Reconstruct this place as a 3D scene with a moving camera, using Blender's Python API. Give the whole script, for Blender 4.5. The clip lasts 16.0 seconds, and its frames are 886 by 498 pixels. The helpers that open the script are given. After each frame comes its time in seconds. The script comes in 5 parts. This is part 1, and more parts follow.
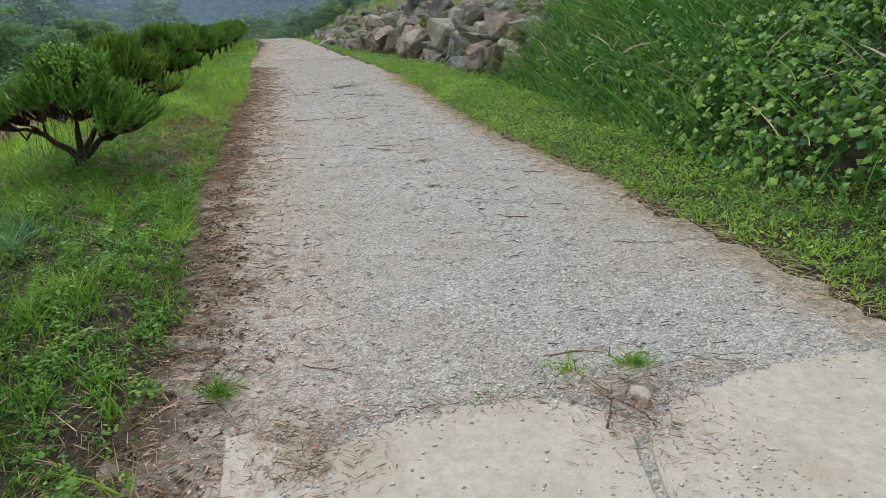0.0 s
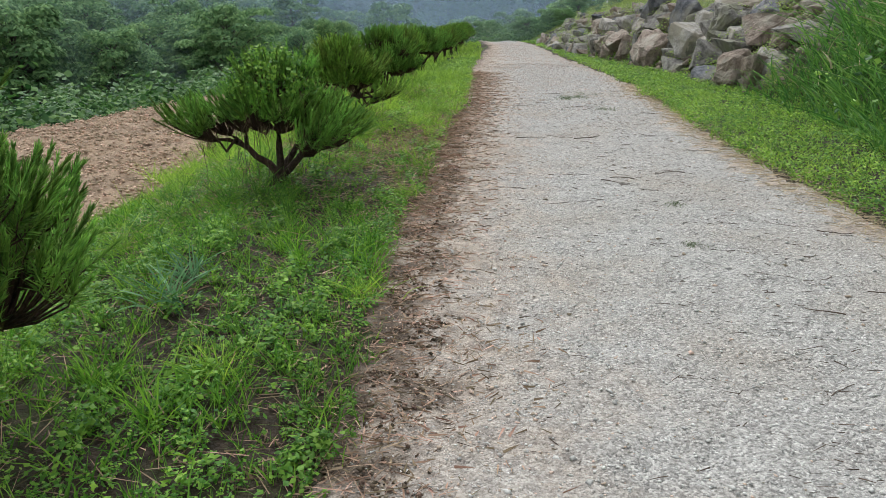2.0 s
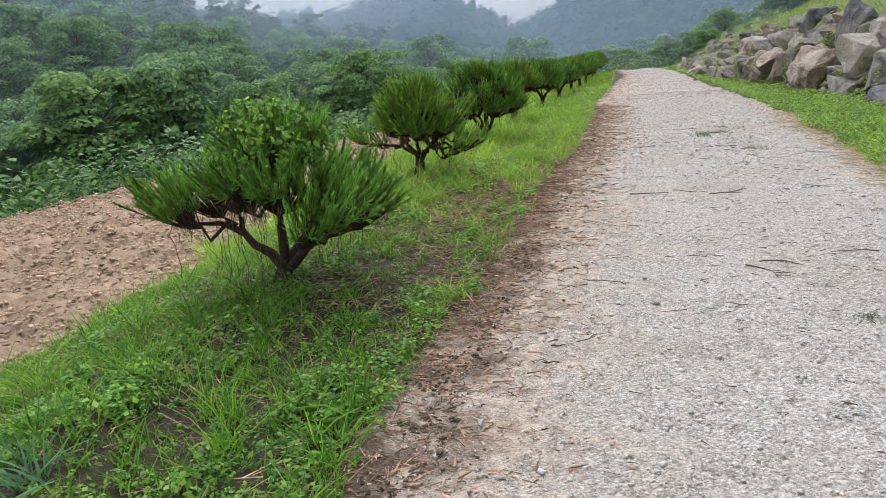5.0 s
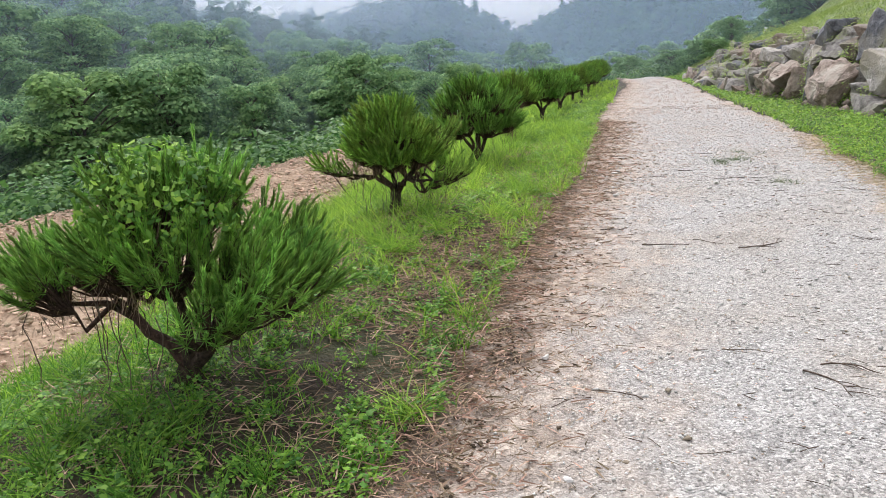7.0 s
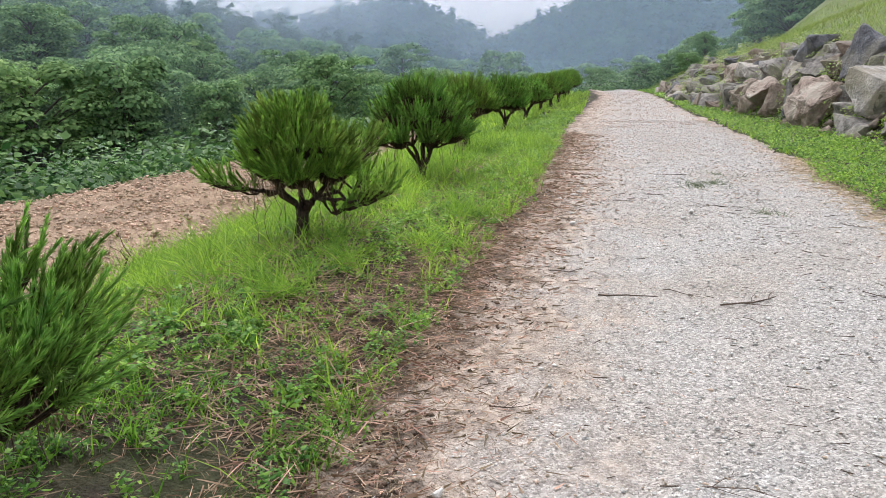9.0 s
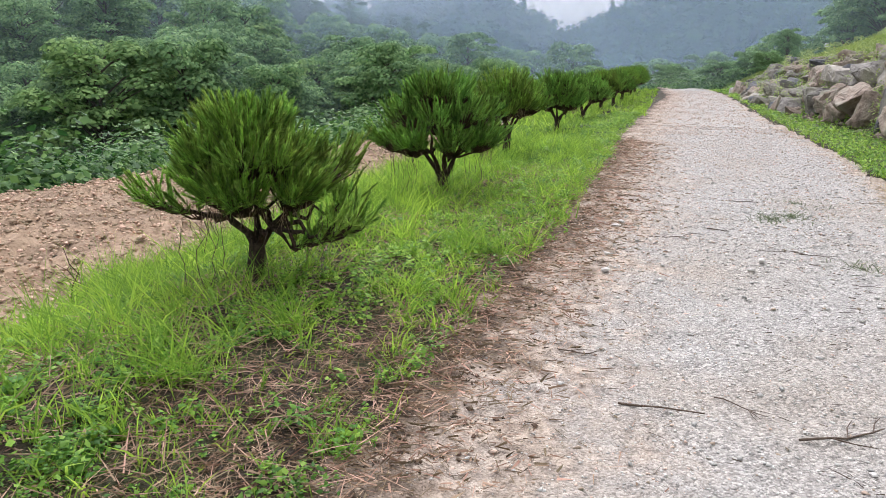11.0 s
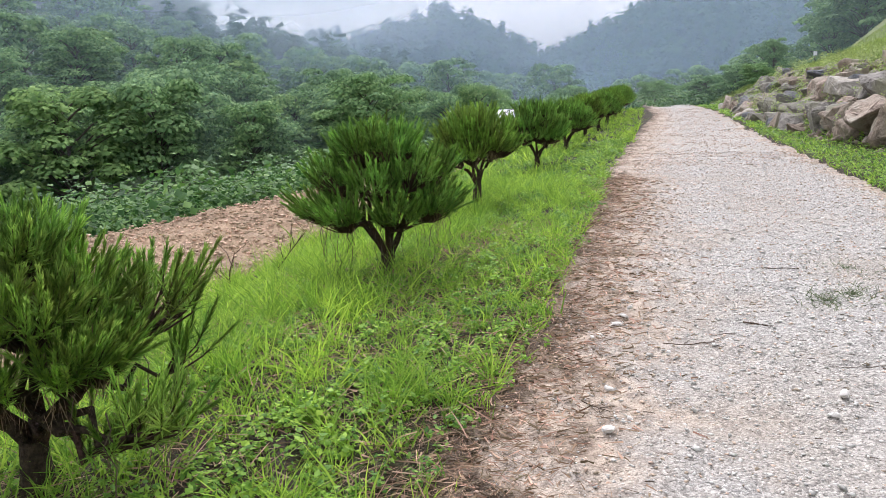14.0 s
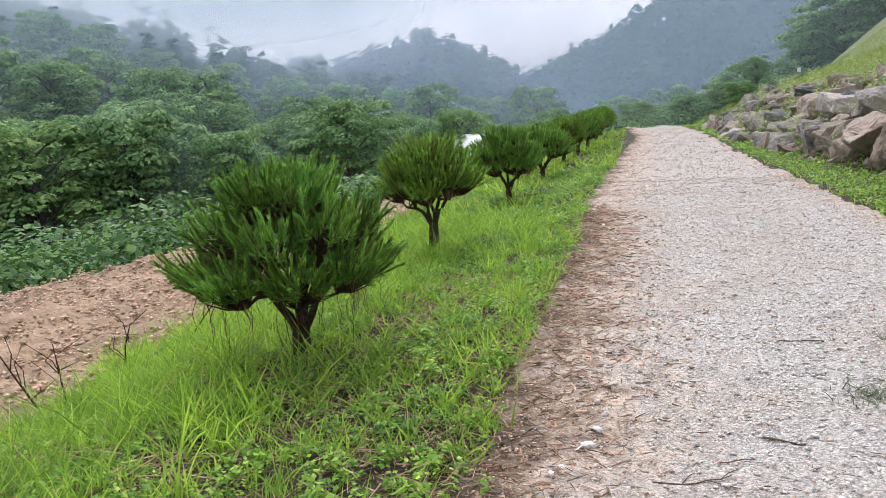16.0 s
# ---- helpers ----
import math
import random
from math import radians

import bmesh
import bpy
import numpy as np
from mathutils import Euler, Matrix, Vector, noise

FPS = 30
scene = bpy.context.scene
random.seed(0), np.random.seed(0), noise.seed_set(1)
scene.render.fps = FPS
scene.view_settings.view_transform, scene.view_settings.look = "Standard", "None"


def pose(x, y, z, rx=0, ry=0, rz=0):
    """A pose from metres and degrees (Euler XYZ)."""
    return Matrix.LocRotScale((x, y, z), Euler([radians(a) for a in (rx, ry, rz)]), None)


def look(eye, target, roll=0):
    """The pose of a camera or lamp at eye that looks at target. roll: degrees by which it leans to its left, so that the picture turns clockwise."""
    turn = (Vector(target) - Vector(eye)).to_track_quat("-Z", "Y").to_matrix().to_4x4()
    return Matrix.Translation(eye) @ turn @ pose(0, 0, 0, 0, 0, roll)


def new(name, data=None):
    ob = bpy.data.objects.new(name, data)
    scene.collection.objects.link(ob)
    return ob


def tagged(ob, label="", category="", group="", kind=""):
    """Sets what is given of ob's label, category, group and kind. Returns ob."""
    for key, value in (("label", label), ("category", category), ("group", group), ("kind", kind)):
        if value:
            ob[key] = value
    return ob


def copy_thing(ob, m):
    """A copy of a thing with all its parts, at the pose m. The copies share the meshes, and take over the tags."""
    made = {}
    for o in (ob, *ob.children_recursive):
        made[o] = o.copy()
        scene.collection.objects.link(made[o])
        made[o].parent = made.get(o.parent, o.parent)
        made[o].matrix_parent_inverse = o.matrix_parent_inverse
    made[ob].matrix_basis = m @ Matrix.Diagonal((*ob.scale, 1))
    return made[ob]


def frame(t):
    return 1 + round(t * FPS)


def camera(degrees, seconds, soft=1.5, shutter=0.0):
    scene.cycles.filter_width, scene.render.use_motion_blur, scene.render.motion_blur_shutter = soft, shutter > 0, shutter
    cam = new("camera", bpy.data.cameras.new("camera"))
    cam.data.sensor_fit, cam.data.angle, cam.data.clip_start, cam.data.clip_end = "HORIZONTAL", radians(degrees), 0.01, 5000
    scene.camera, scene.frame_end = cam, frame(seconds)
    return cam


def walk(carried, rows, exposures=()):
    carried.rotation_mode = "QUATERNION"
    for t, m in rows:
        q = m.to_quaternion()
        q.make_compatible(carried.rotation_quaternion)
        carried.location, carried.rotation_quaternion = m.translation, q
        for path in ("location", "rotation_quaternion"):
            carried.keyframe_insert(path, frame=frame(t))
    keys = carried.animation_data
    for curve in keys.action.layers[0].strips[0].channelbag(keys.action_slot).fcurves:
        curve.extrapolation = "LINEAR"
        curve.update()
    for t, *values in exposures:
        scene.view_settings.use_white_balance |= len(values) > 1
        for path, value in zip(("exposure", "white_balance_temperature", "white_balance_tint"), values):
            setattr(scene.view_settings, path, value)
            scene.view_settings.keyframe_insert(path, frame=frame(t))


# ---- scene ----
cam = camera(62.9, 16.0, soft=0.8)
PATH = [
    (0, (-0.798, -1.162, 1.649), (-0.349, 0.673, 0.994), -0.6),
    (0.5, (-0.787, -0.837, 1.579), (-0.3, 0.976, 0.89), -1.7),
    (1, (-0.76, -0.394, 1.612), (-0.58, 1.485, 0.951), -3.2),
    (1.5, (-0.775, -0.02, 1.566), (-0.81, 1.88, 0.941), -2.5),
    (2, (-0.81, 0.328, 1.613), (-0.911, 2.219, 0.97), -0.5),
    (2.5, (-0.681, 0.698, 1.573), (-0.879, 2.594, 0.97), -3.5),
    (3, (-0.587, 0.977, 1.557), (-0.83, 2.878, 0.985), -2.7),
    (3.5, (-0.622, 1.368, 1.561), (-0.72, 3.25, 0.891), 3.7),
    (4, (-0.548, 1.739, 1.505), (-0.728, 3.626, 0.866), -0.3),
    (4.5, (-0.437, 2.089, 1.561), (-0.89, 3.955, 1.002), -3.1),
    (4.7, (-0.41, 2.199, 1.517), (-0.899, 4.061, 0.975), -4.6),
    (6.8, (-0.473, 3.549, 1.582), (-0.936, 5.416, 1.035), -1.9),
    (7, (-0.493, 3.65, 1.614), (-0.98, 5.516, 1.082), -3.7),
    (7.5, (-0.484, 3.951, 1.545), (-0.978, 5.831, 1.072), -3.3),
    (8, (-0.419, 4.33, 1.567), (-0.951, 6.191, 1.064), -2.4),
    (8.5, (-0.455, 4.709, 1.505), (-1.0, 6.575, 1.031), -2.8),
    (9, (-0.395, 5.049, 1.48), (-0.803, 6.937, 0.96), -1.3),
    (9.5, (-0.295, 5.455, 1.524), (-0.777, 7.323, 0.996), -1.4),
    (9.7, (-0.248, 5.541, 1.507), (-0.748, 7.407, 0.991), 0.0),
    (11.8, (-0.28, 7.07, 1.535), (-0.958, 8.869, 0.983), -0.8),
    (12, (-0.303, 7.173, 1.575), (-1.047, 8.957, 1.061), -0.6),
    (12.5, (-0.298, 7.474, 1.528), (-0.91, 9.29, 0.955), -1.3),
    (13, (-0.306, 7.868, 1.583), (-1.06, 9.647, 1.07), -5.1),
    (13.5, (-0.35, 8.195, 1.512), (-1.051, 10.009, 1.043), -4.1),
    (14, (-0.429, 8.407, 1.6), (-0.979, 10.269, 1.12), -2.6),
    (14.5, (-0.419, 8.824, 1.5), (-0.854, 10.704, 0.972), -2.0),
    (15, (-0.373, 9.153, 1.56), (-0.818, 11.027, 1.021), -2.8),
    (15.4, (-0.412, 9.446, 1.509), (-0.921, 11.322, 1.036), -1.7),
    (15.5, (-0.44, 9.492, 1.527), (-0.964, 11.363, 1.052), -1.8),
    (16, (-0.388, 9.812, 1.584), (-0.909, 11.697, 1.166), -3.9),
]
walk(cam, [(t, look(eye, target, roll)) for t, eye, target, roll in PATH],
     exposures=[(0, -0.1, 6250, 8), (1, -0.12, 6250, 8), (2, 0.08, 6250, 8), (4, 0.22, 6300, 11), (7, 0.56, 6300, 15), (9, 0.5, 6300, 15), (12, 0.6, 6300, 17), (13.3, 0.72, 6300, 17), (14.5, 0.5, 6300, 17), (16, 0.5, 6300, 17)])

# ---- light ----
world = bpy.data.worlds.new("overcast_sky")
scene.world = world
world.use_nodes = True
wn, wl = world.node_tree.nodes, world.node_tree.links
sky = wn.new("ShaderNodeTexSky")
sky.sky_type, sky.sun_disc = "NISHITA", False
sky.sun_elevation, sky.sun_rotation = radians(52), radians(-20)
sky.air_density, sky.dust_density, sky.ozone_density = 1.0, 5.0, 1.0
grey = wn.new("ShaderNodeHueSaturation")
grey.inputs["Saturation"].default_value, grey.inputs["Value"].default_value = 0.22, 1.35
wl.new(sky.outputs[0], grey.inputs["Color"])
cloud = wn.new("ShaderNodeMix")
cloud.data_type = "RGBA"
cloud.inputs["Factor"].default_value = 0.5
cloud.inputs["B"].default_value = (6.6, 6.7, 6.9, 1)
wl.new(grey.outputs[0], cloud.inputs["A"])
wl.new(cloud.outputs["Result"], wn["Background"].inputs["Color"])
wn["Background"].inputs["Strength"].default_value = 0.138
sun_data = bpy.data.lights.new("sun", "SUN")
sun_data.energy, sun_data.angle, sun_data.color = 1.3, radians(26), (1.0, 0.98, 0.95)
sun = new("sun", sun_data)
sun.matrix_world = look((0, 0, 60), (0 + 60 * 0.21, -60 * 0.58, 60 - 60 * 0.79))

# ---- materials ----


def material(name, low, high, scale=8.0, stain=None, stain_scale=0.7, stain_amount=0.5, rough=0.85, bump=0.3,
             bump_scale=None, island=0.0, translucent=0.0, spec=0.3, metal=0.0):
    """A surface with grain, stains at a larger scale, relief, and piece by piece variation."""
    m = bpy.data.materials.new(name)
    m.use_nodes = True
    n, l = m.node_tree.nodes, m.node_tree.links
    b = n["Principled BSDF"]
    b.inputs["Roughness"].default_value = rough
    b.inputs["Specular IOR Level"].default_value = spec
    b.inputs["Metallic"].default_value = metal
    geo = n.new("ShaderNodeNewGeometry")
    fine = n.new("ShaderNodeTexNoise")
    fine.inputs["Scale"].default_value, fine.inputs["Detail"].default_value = scale, 6.0
    fine.inputs["Roughness"].default_value = 0.65
    l.new(geo.outputs["Position"], fine.inputs["Vector"])
    ramp = n.new("ShaderNodeValToRGB")
    ramp.color_ramp.elements[0].position, ramp.color_ramp.elements[1].position = 0.32, 0.68
    ramp.color_ramp.elements[0].color, ramp.color_ramp.elements[1].color = (*low, 1), (*high, 1)
    l.new(fine.outputs["Fac"], ramp.inputs["Fac"])
    colour = ramp.outputs["Color"]
    if stain:
        big = n.new("ShaderNodeTexNoise")
        big.inputs["Scale"].default_value, big.inputs["Detail"].default_value = stain_scale, 4.0
        l.new(geo.outputs["Position"], big.inputs["Vector"])
        span = n.new("ShaderNodeMapRange")
        span.inputs["From Min"].default_value, span.inputs["From Max"].default_value = 0.45, 0.65
        span.inputs["To Max"].default_value = stain_amount
        l.new(big.outputs["Fac"], span.inputs["Value"])
        mix = n.new("ShaderNodeMix")
        mix.data_type = "RGBA"
        mix.inputs["B"].default_value = (*stain, 1)
        l.new(span.outputs["Result"], mix.inputs["Factor"])
        l.new(colour, mix.inputs["A"])
        colour = mix.outputs["Result"]
    if island:
        hsv = n.new("ShaderNodeHueSaturation")
        value = n.new("ShaderNodeMapRange")
        value.inputs["To Min"].default_value, value.inputs["To Max"].default_value = 1 - island, 1 + island
        l.new(geo.outputs["Random Per Island"], value.inputs["Value"])
        l.new(value.outputs["Result"], hsv.inputs["Value"])
        hue = n.new("ShaderNodeMapRange")
        hue.inputs["To Min"].default_value, hue.inputs["To Max"].default_value = 0.5 + island * 0.05, 0.5 - island * 0.05
        l.new(geo.outputs["Random Per Island"], hue.inputs["Value"])
        l.new(hue.outputs["Result"], hsv.inputs["Hue"])
        l.new(colour, hsv.inputs["Color"])
        colour = hsv.outputs["Color"]
    l.new(colour, b.inputs["Base Color"])
    if bump:
        rough_noise = n.new("ShaderNodeTexNoise")
        rough_noise.inputs["Scale"].default_value = bump_scale or scale * 2
        rough_noise.inputs["Detail"].default_value = 5.0
        l.new(geo.outputs["Position"], rough_noise.inputs["Vector"])
        bm_node = n.new("ShaderNodeBump")
        bm_node.inputs["Strength"].default_value, bm_node.inputs["Distance"].default_value = bump, 0.03
        l.new(rough_noise.outputs["Fac"], bm_node.inputs["Height"])
        l.new(bm_node.outputs["Normal"], b.inputs["Normal"])
    if translucent:
        t = n.new("ShaderNodeBsdfTranslucent")
        l.new(colour, t.inputs["Color"])
        mixed = n.new("ShaderNodeMixShader")
        mixed.inputs["Fac"].default_value = translucent
        l.new(b.outputs[0], mixed.inputs[1])
        l.new(t.outputs[0], mixed.inputs[2])
        l.new(mixed.outputs[0], n["Material Output"].inputs["Surface"])
    return m


def foliage(name, low, high, island=0.35, translucent=0.35, rough=0.55, scale=1.2, stain=None, stain_scale=0.5, spec=0.3):
    return material(name, low, high, scale=scale, rough=rough, bump=0, island=island, translucent=translucent,
                    stain=stain, stain_scale=stain_scale, stain_amount=0.6, spec=spec)


SOIL = material("dark_soil", (0.014, 0.01, 0.007), (0.06, 0.042, 0.027), scale=24, stain=(0.05, 0.075, 0.02), stain_scale=1.6, bump=0.8)
HILL = material("hillside_undergrowth", (0.025, 0.05, 0.02), (0.05, 0.09, 0.03), scale=0.6, stain=(0.06, 0.1, 0.03), stain_scale=0.05, bump=0.5)
SOD = material("grassy_slope_sod", (0.07, 0.1, 0.03), (0.17, 0.21, 0.065), scale=5, stain=(0.12, 0.12, 0.05), stain_scale=0.8, bump=0.8)
FIELD = material("ploughed_earth", (0.225, 0.152, 0.095), (0.41, 0.3, 0.2), scale=9, stain=(0.18, 0.13, 0.09), stain_scale=1.1, bump=1.0)
CLOD = material("dry_earth_clod", (0.34, 0.24, 0.16), (0.6, 0.46, 0.33), scale=30, bump=0.3, island=0.45)
DAMP_CLOD = material("damp_soil_clod", (0.075, 0.054, 0.038), (0.22, 0.16, 0.11), scale=30, bump=0.6, island=0.5)
CONCRETE = material("weathered_concrete", (0.39, 0.355, 0.305), (0.53, 0.49, 0.425), scale=22, stain=(0.38, 0.33, 0.26), stain_scale=2.2, bump=0.25, bump_scale=90)
PEBBLE = material("grey_gravel_stone", (0.44, 0.43, 0.4), (0.66, 0.655, 0.62), scale=40, bump=0.2, island=0.34, rough=0.85)
WARM_PEBBLE = material("brown_gravel_stone", (0.39, 0.3, 0.225), (0.63, 0.51, 0.4), scale=40, bump=0.2, island=0.45)
PALE_STONE = material("pale_stone", (0.52, 0.5, 0.47), (0.74, 0.72, 0.68), scale=25, bump=0.3)
LITTER = material("dry_litter", (0.17, 0.105, 0.062), (0.5, 0.365, 0.25), scale=5, bump=0, island=0.6)
TWIG = material("dead_twig", (0.07, 0.05, 0.035), (0.17, 0.13, 0.1), scale=40, bump=0.3)
PALE_STRAW = material("pale_straw", (0.4, 0.32, 0.2), (0.58, 0.48, 0.32), scale=20, bump=0, island=0.3)
BARK = material("dark_pine_bark", (0.025, 0.018, 0.013), (0.1, 0.07, 0.05), scale=45, bump=0.9, rough=0.95)
RED_BARK = material("reddish_limb_bark", (0.035, 0.021, 0.015), (0.11, 0.066, 0.047), scale=40, bump=0.8, rough=0.95)
NEEDLE = foliage("pine_needle", (0.125, 0.3, 0.062), (0.29, 0.55, 0.105), island=0.3, translucent=0.38, scale=3.0, stain=(0.1, 0.17, 0.025), stain_scale=2.2)
NEEDLE_YELLOW = foliage("yellowing_pine_needle", (0.14, 0.3, 0.055), (0.31, 0.54, 0.09), island=0.3, translucent=0.38, scale=3.0, stain=(0.2, 0.24, 0.06), stain_scale=2.5)
DRY_NEEDLE = foliage("dry_brown_needle", (0.13, 0.085, 0.05), (0.3, 0.22, 0.14), island=0.4, translucent=0.15)
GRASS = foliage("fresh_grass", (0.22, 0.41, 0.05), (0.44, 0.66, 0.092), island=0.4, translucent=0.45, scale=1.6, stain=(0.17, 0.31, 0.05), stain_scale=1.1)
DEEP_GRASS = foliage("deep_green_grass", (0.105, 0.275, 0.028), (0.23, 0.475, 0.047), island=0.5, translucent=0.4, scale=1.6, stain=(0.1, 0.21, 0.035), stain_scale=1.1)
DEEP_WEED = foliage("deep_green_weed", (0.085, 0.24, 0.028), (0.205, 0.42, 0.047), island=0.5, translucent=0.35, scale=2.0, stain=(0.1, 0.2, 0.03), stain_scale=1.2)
WEED = foliage("low_weed_leaf", (0.15, 0.32, 0.04), (0.31, 0.53, 0.07), island=0.5, translucent=0.4, scale=2.0, stain=(0.1, 0.25, 0.05), stain_scale=1.2)
REED = foliage("reed_blade", (0.065, 0.19, 0.033), (0.18, 0.38, 0.075), island=0.45, translucent=0.4, scale=1.0)
VINE = foliage("vine_leaf", (0.04, 0.14, 0.022), (0.19, 0.4, 0.055), island=0.7, translucent=0.28, scale=1.4, rough=0.45)
VINE_SHOOT = foliage("young_vine_leaf", (0.1, 0.25, 0.035), (0.25, 0.46, 0.07), island=0.55, translucent=0.4, scale=3.0)
SLOPE_GRASS = foliage("slope_grass", (0.21, 0.32, 0.075), (0.38, 0.49, 0.13), island=0.3, translucent=0.4, scale=0.6, stain=(0.2, 0.24, 0.08), stain_scale=0.6)
LEAF = foliage("broad_tree_leaf", (0.125, 0.235, 0.1), (0.245, 0.405, 0.165), island=0.4, translucent=0.3, scale=0.25, rough=0.8, spec=0.12)
LEAF_PALE = foliage("pale_tree_leaf", (0.15, 0.27, 0.1), (0.28, 0.44, 0.155), island=0.35, translucent=0.35, scale=0.25, rough=0.8, spec=0.12)
BUSH = foliage("bush_leaf", (0.045, 0.125, 0.035), (0.125, 0.27, 0.062), island=0.55, translucent=0.3, scale=0.4, rough=0.6)
LEAF_DARK = foliage("conifer_foliage", (0.03, 0.07, 0.035), (0.06, 0.12, 0.055), island=0.35, translucent=0.2, scale=0.3, rough=0.9, spec=0.05)
FAR_LEAF = foliage("distant_wood_foliage", (0.04, 0.095, 0.05), (0.085, 0.165, 0.08), island=0.4, translucent=0.2, scale=0.05, rough=0.9, spec=0.05)
TREE_BARK = material("grey_tree_bark", (0.06, 0.05, 0.04), (0.14, 0.12, 0.1), scale=8, bump=0.6)
SHEET_WHITE = material("white_sheeting", (0.72, 0.74, 0.75), (0.84, 0.86, 0.86), scale=3, bump=0.1, rough=0.4)


def stone(name, low, high, stain):
    return material(name, low, high, scale=9, stain=stain, stain_scale=2.2, stain_amount=0.85, bump=1.0, bump_scale=22, rough=0.9)


STONES = {
    "grey": stone("grey_boulder", (0.095, 0.09, 0.081), (0.33, 0.31, 0.283), (0.22, 0.22, 0.15)),
    "pink": stone("pinkish_boulder", (0.17, 0.13, 0.104), (0.44, 0.36, 0.3), (0.37, 0.34, 0.28)),
    "brown": stone("rusty_boulder", (0.115, 0.09, 0.072), (0.34, 0.275, 0.22), (0.23, 0.22, 0.17)),
    "dark": stone("slate_boulder", (0.075, 0.08, 0.092), (0.22, 0.225, 0.245), (0.23, 0.22, 0.185)),
    "pale": stone("pale_boulder", (0.22, 0.205, 0.182), (0.51, 0.485, 0.438), (0.33, 0.3, 0.23)),
}


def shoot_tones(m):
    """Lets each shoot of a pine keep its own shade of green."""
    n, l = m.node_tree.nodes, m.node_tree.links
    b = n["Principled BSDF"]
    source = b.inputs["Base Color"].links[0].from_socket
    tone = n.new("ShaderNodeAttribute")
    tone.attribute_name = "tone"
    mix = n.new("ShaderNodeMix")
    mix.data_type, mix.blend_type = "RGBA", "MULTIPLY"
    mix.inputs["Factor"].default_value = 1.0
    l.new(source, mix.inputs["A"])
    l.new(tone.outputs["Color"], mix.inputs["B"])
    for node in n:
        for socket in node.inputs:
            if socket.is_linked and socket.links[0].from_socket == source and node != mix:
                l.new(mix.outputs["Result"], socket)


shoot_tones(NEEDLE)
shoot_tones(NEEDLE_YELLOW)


def road_material():
    """Pale compacted gravel, brown earth along the verges, darker tracks."""
    m = material("gravel_road", (0.315, 0.3, 0.278), (0.59, 0.575, 0.54), scale=30, stain=(0.4, 0.345, 0.28), stain_scale=0.8, bump=0.7, bump_scale=70)
    n, l = m.node_tree.nodes, m.node_tree.links
    b = n["Principled BSDF"]
    source = b.inputs["Base Color"].links[0].from_socket
    uv = n.new("ShaderNodeUVMap")
    split = n.new("ShaderNodeSeparateXYZ")
    l.new(uv.outputs[0], split.inputs[0])
    geo = n.new("ShaderNodeNewGeometry")
    wob = n.new("ShaderNodeTexNoise")
    wob.inputs["Scale"].default_value, wob.inputs["Detail"].default_value = 2.6, 7.0
    l.new(geo.outputs["Position"], wob.inputs["Vector"])
    shift = n.new("ShaderNodeMath")
    shift.operation = "MULTIPLY_ADD"
    shift.inputs[1].default_value, shift.inputs[2].default_value = 0.5, -0.25
    l.new(wob.outputs["Fac"], shift.inputs[0])
    at = n.new("ShaderNodeMath")
    l.new(split.outputs["X"], at.inputs[0])
    l.new(shift.outputs[0], at.inputs[1])
    ramp = n.new("ShaderNodeValToRGB")
    ramp.color_ramp.elements[0].position, ramp.color_ramp.elements[0].color = 0.02, (1, 1, 1, 1)
    ramp.color_ramp.elements[1].position, ramp.color_ramp.elements[1].color = 0.4, (0, 0, 0, 1)
    for where, value in ((0.09, 0.88), (0.18, 0.62), (0.27, 0.3), (0.88, 0.04), (0.97, 0.75)):
        e = ramp.color_ramp.elements.new(where)
        e.color = (value, value, value, 1)
    l.new(at.outputs[0], ramp.inputs["Fac"])
    earth = n.new("ShaderNodeValToRGB")
    earth.color_ramp.elements[0].color, earth.color_ramp.elements[1].color = (0.235, 0.17, 0.122, 1), (0.62, 0.5, 0.39, 1)
    earth.color_ramp.elements[0].position, earth.color_ramp.elements[1].position = 0.36, 0.62
    fine = n.new("ShaderNodeTexNoise")
    fine.inputs["Scale"].default_value, fine.inputs["Detail"].default_value = 11, 8
    l.new(geo.outputs["Position"], fine.inputs["Vector"])
    l.new(fine.outputs["Fac"], earth.inputs["Fac"])
    cells = n.new("ShaderNodeTexVoronoi")
    cells.inputs["Scale"].default_value = 88
    l.new(geo.outputs["Position"], cells.inputs["Vector"])
    tone = n.new("ShaderNodeSeparateColor")
    l.new(cells.outputs["Color"], tone.inputs[0])
    light = n.new("ShaderNodeMapRange")
    light.inputs["To Min"].default_value, light.inputs["To Max"].default_value = 0.6, 1.27
    l.new(tone.outputs[0], light.inputs["Value"])
    stones = n.new("ShaderNodeHueSaturation")
    l.new(light.outputs["Result"], stones.inputs["Value"])
    l.new(source, stones.inputs["Color"])
    source = stones.outputs["Color"]
    hump = n.new("ShaderNodeBump")
    hump.invert = True
    hump.inputs["Strength"].default_value, hump.inputs["Distance"].default_value = 0.7, 0.008
    l.new(cells.outputs["Distance"], hump.inputs["Height"])
    l.new(b.inputs["Normal"].links[0].from_socket, hump.inputs["Normal"])
    l.new(hump.outputs["Normal"], b.inputs["Normal"])
    mix = n.new("ShaderNodeMix")
    mix.data_type = "RGBA"
    reach = n.new("ShaderNodeMapRange")
    reach.inputs["From Min"].default_value, reach.inputs["From Max"].default_value = 2.5, 9.0
    reach.inputs["To Min"].default_value, reach.inputs["To Max"].default_value = 0.6, 1.0
    l.new(split.outputs["Y"], reach.inputs["Value"])
    earthy = n.new("ShaderNodeMath")
    earthy.operation = "MULTIPLY"
    l.new(ramp.outputs["Color"], earthy.inputs[0])
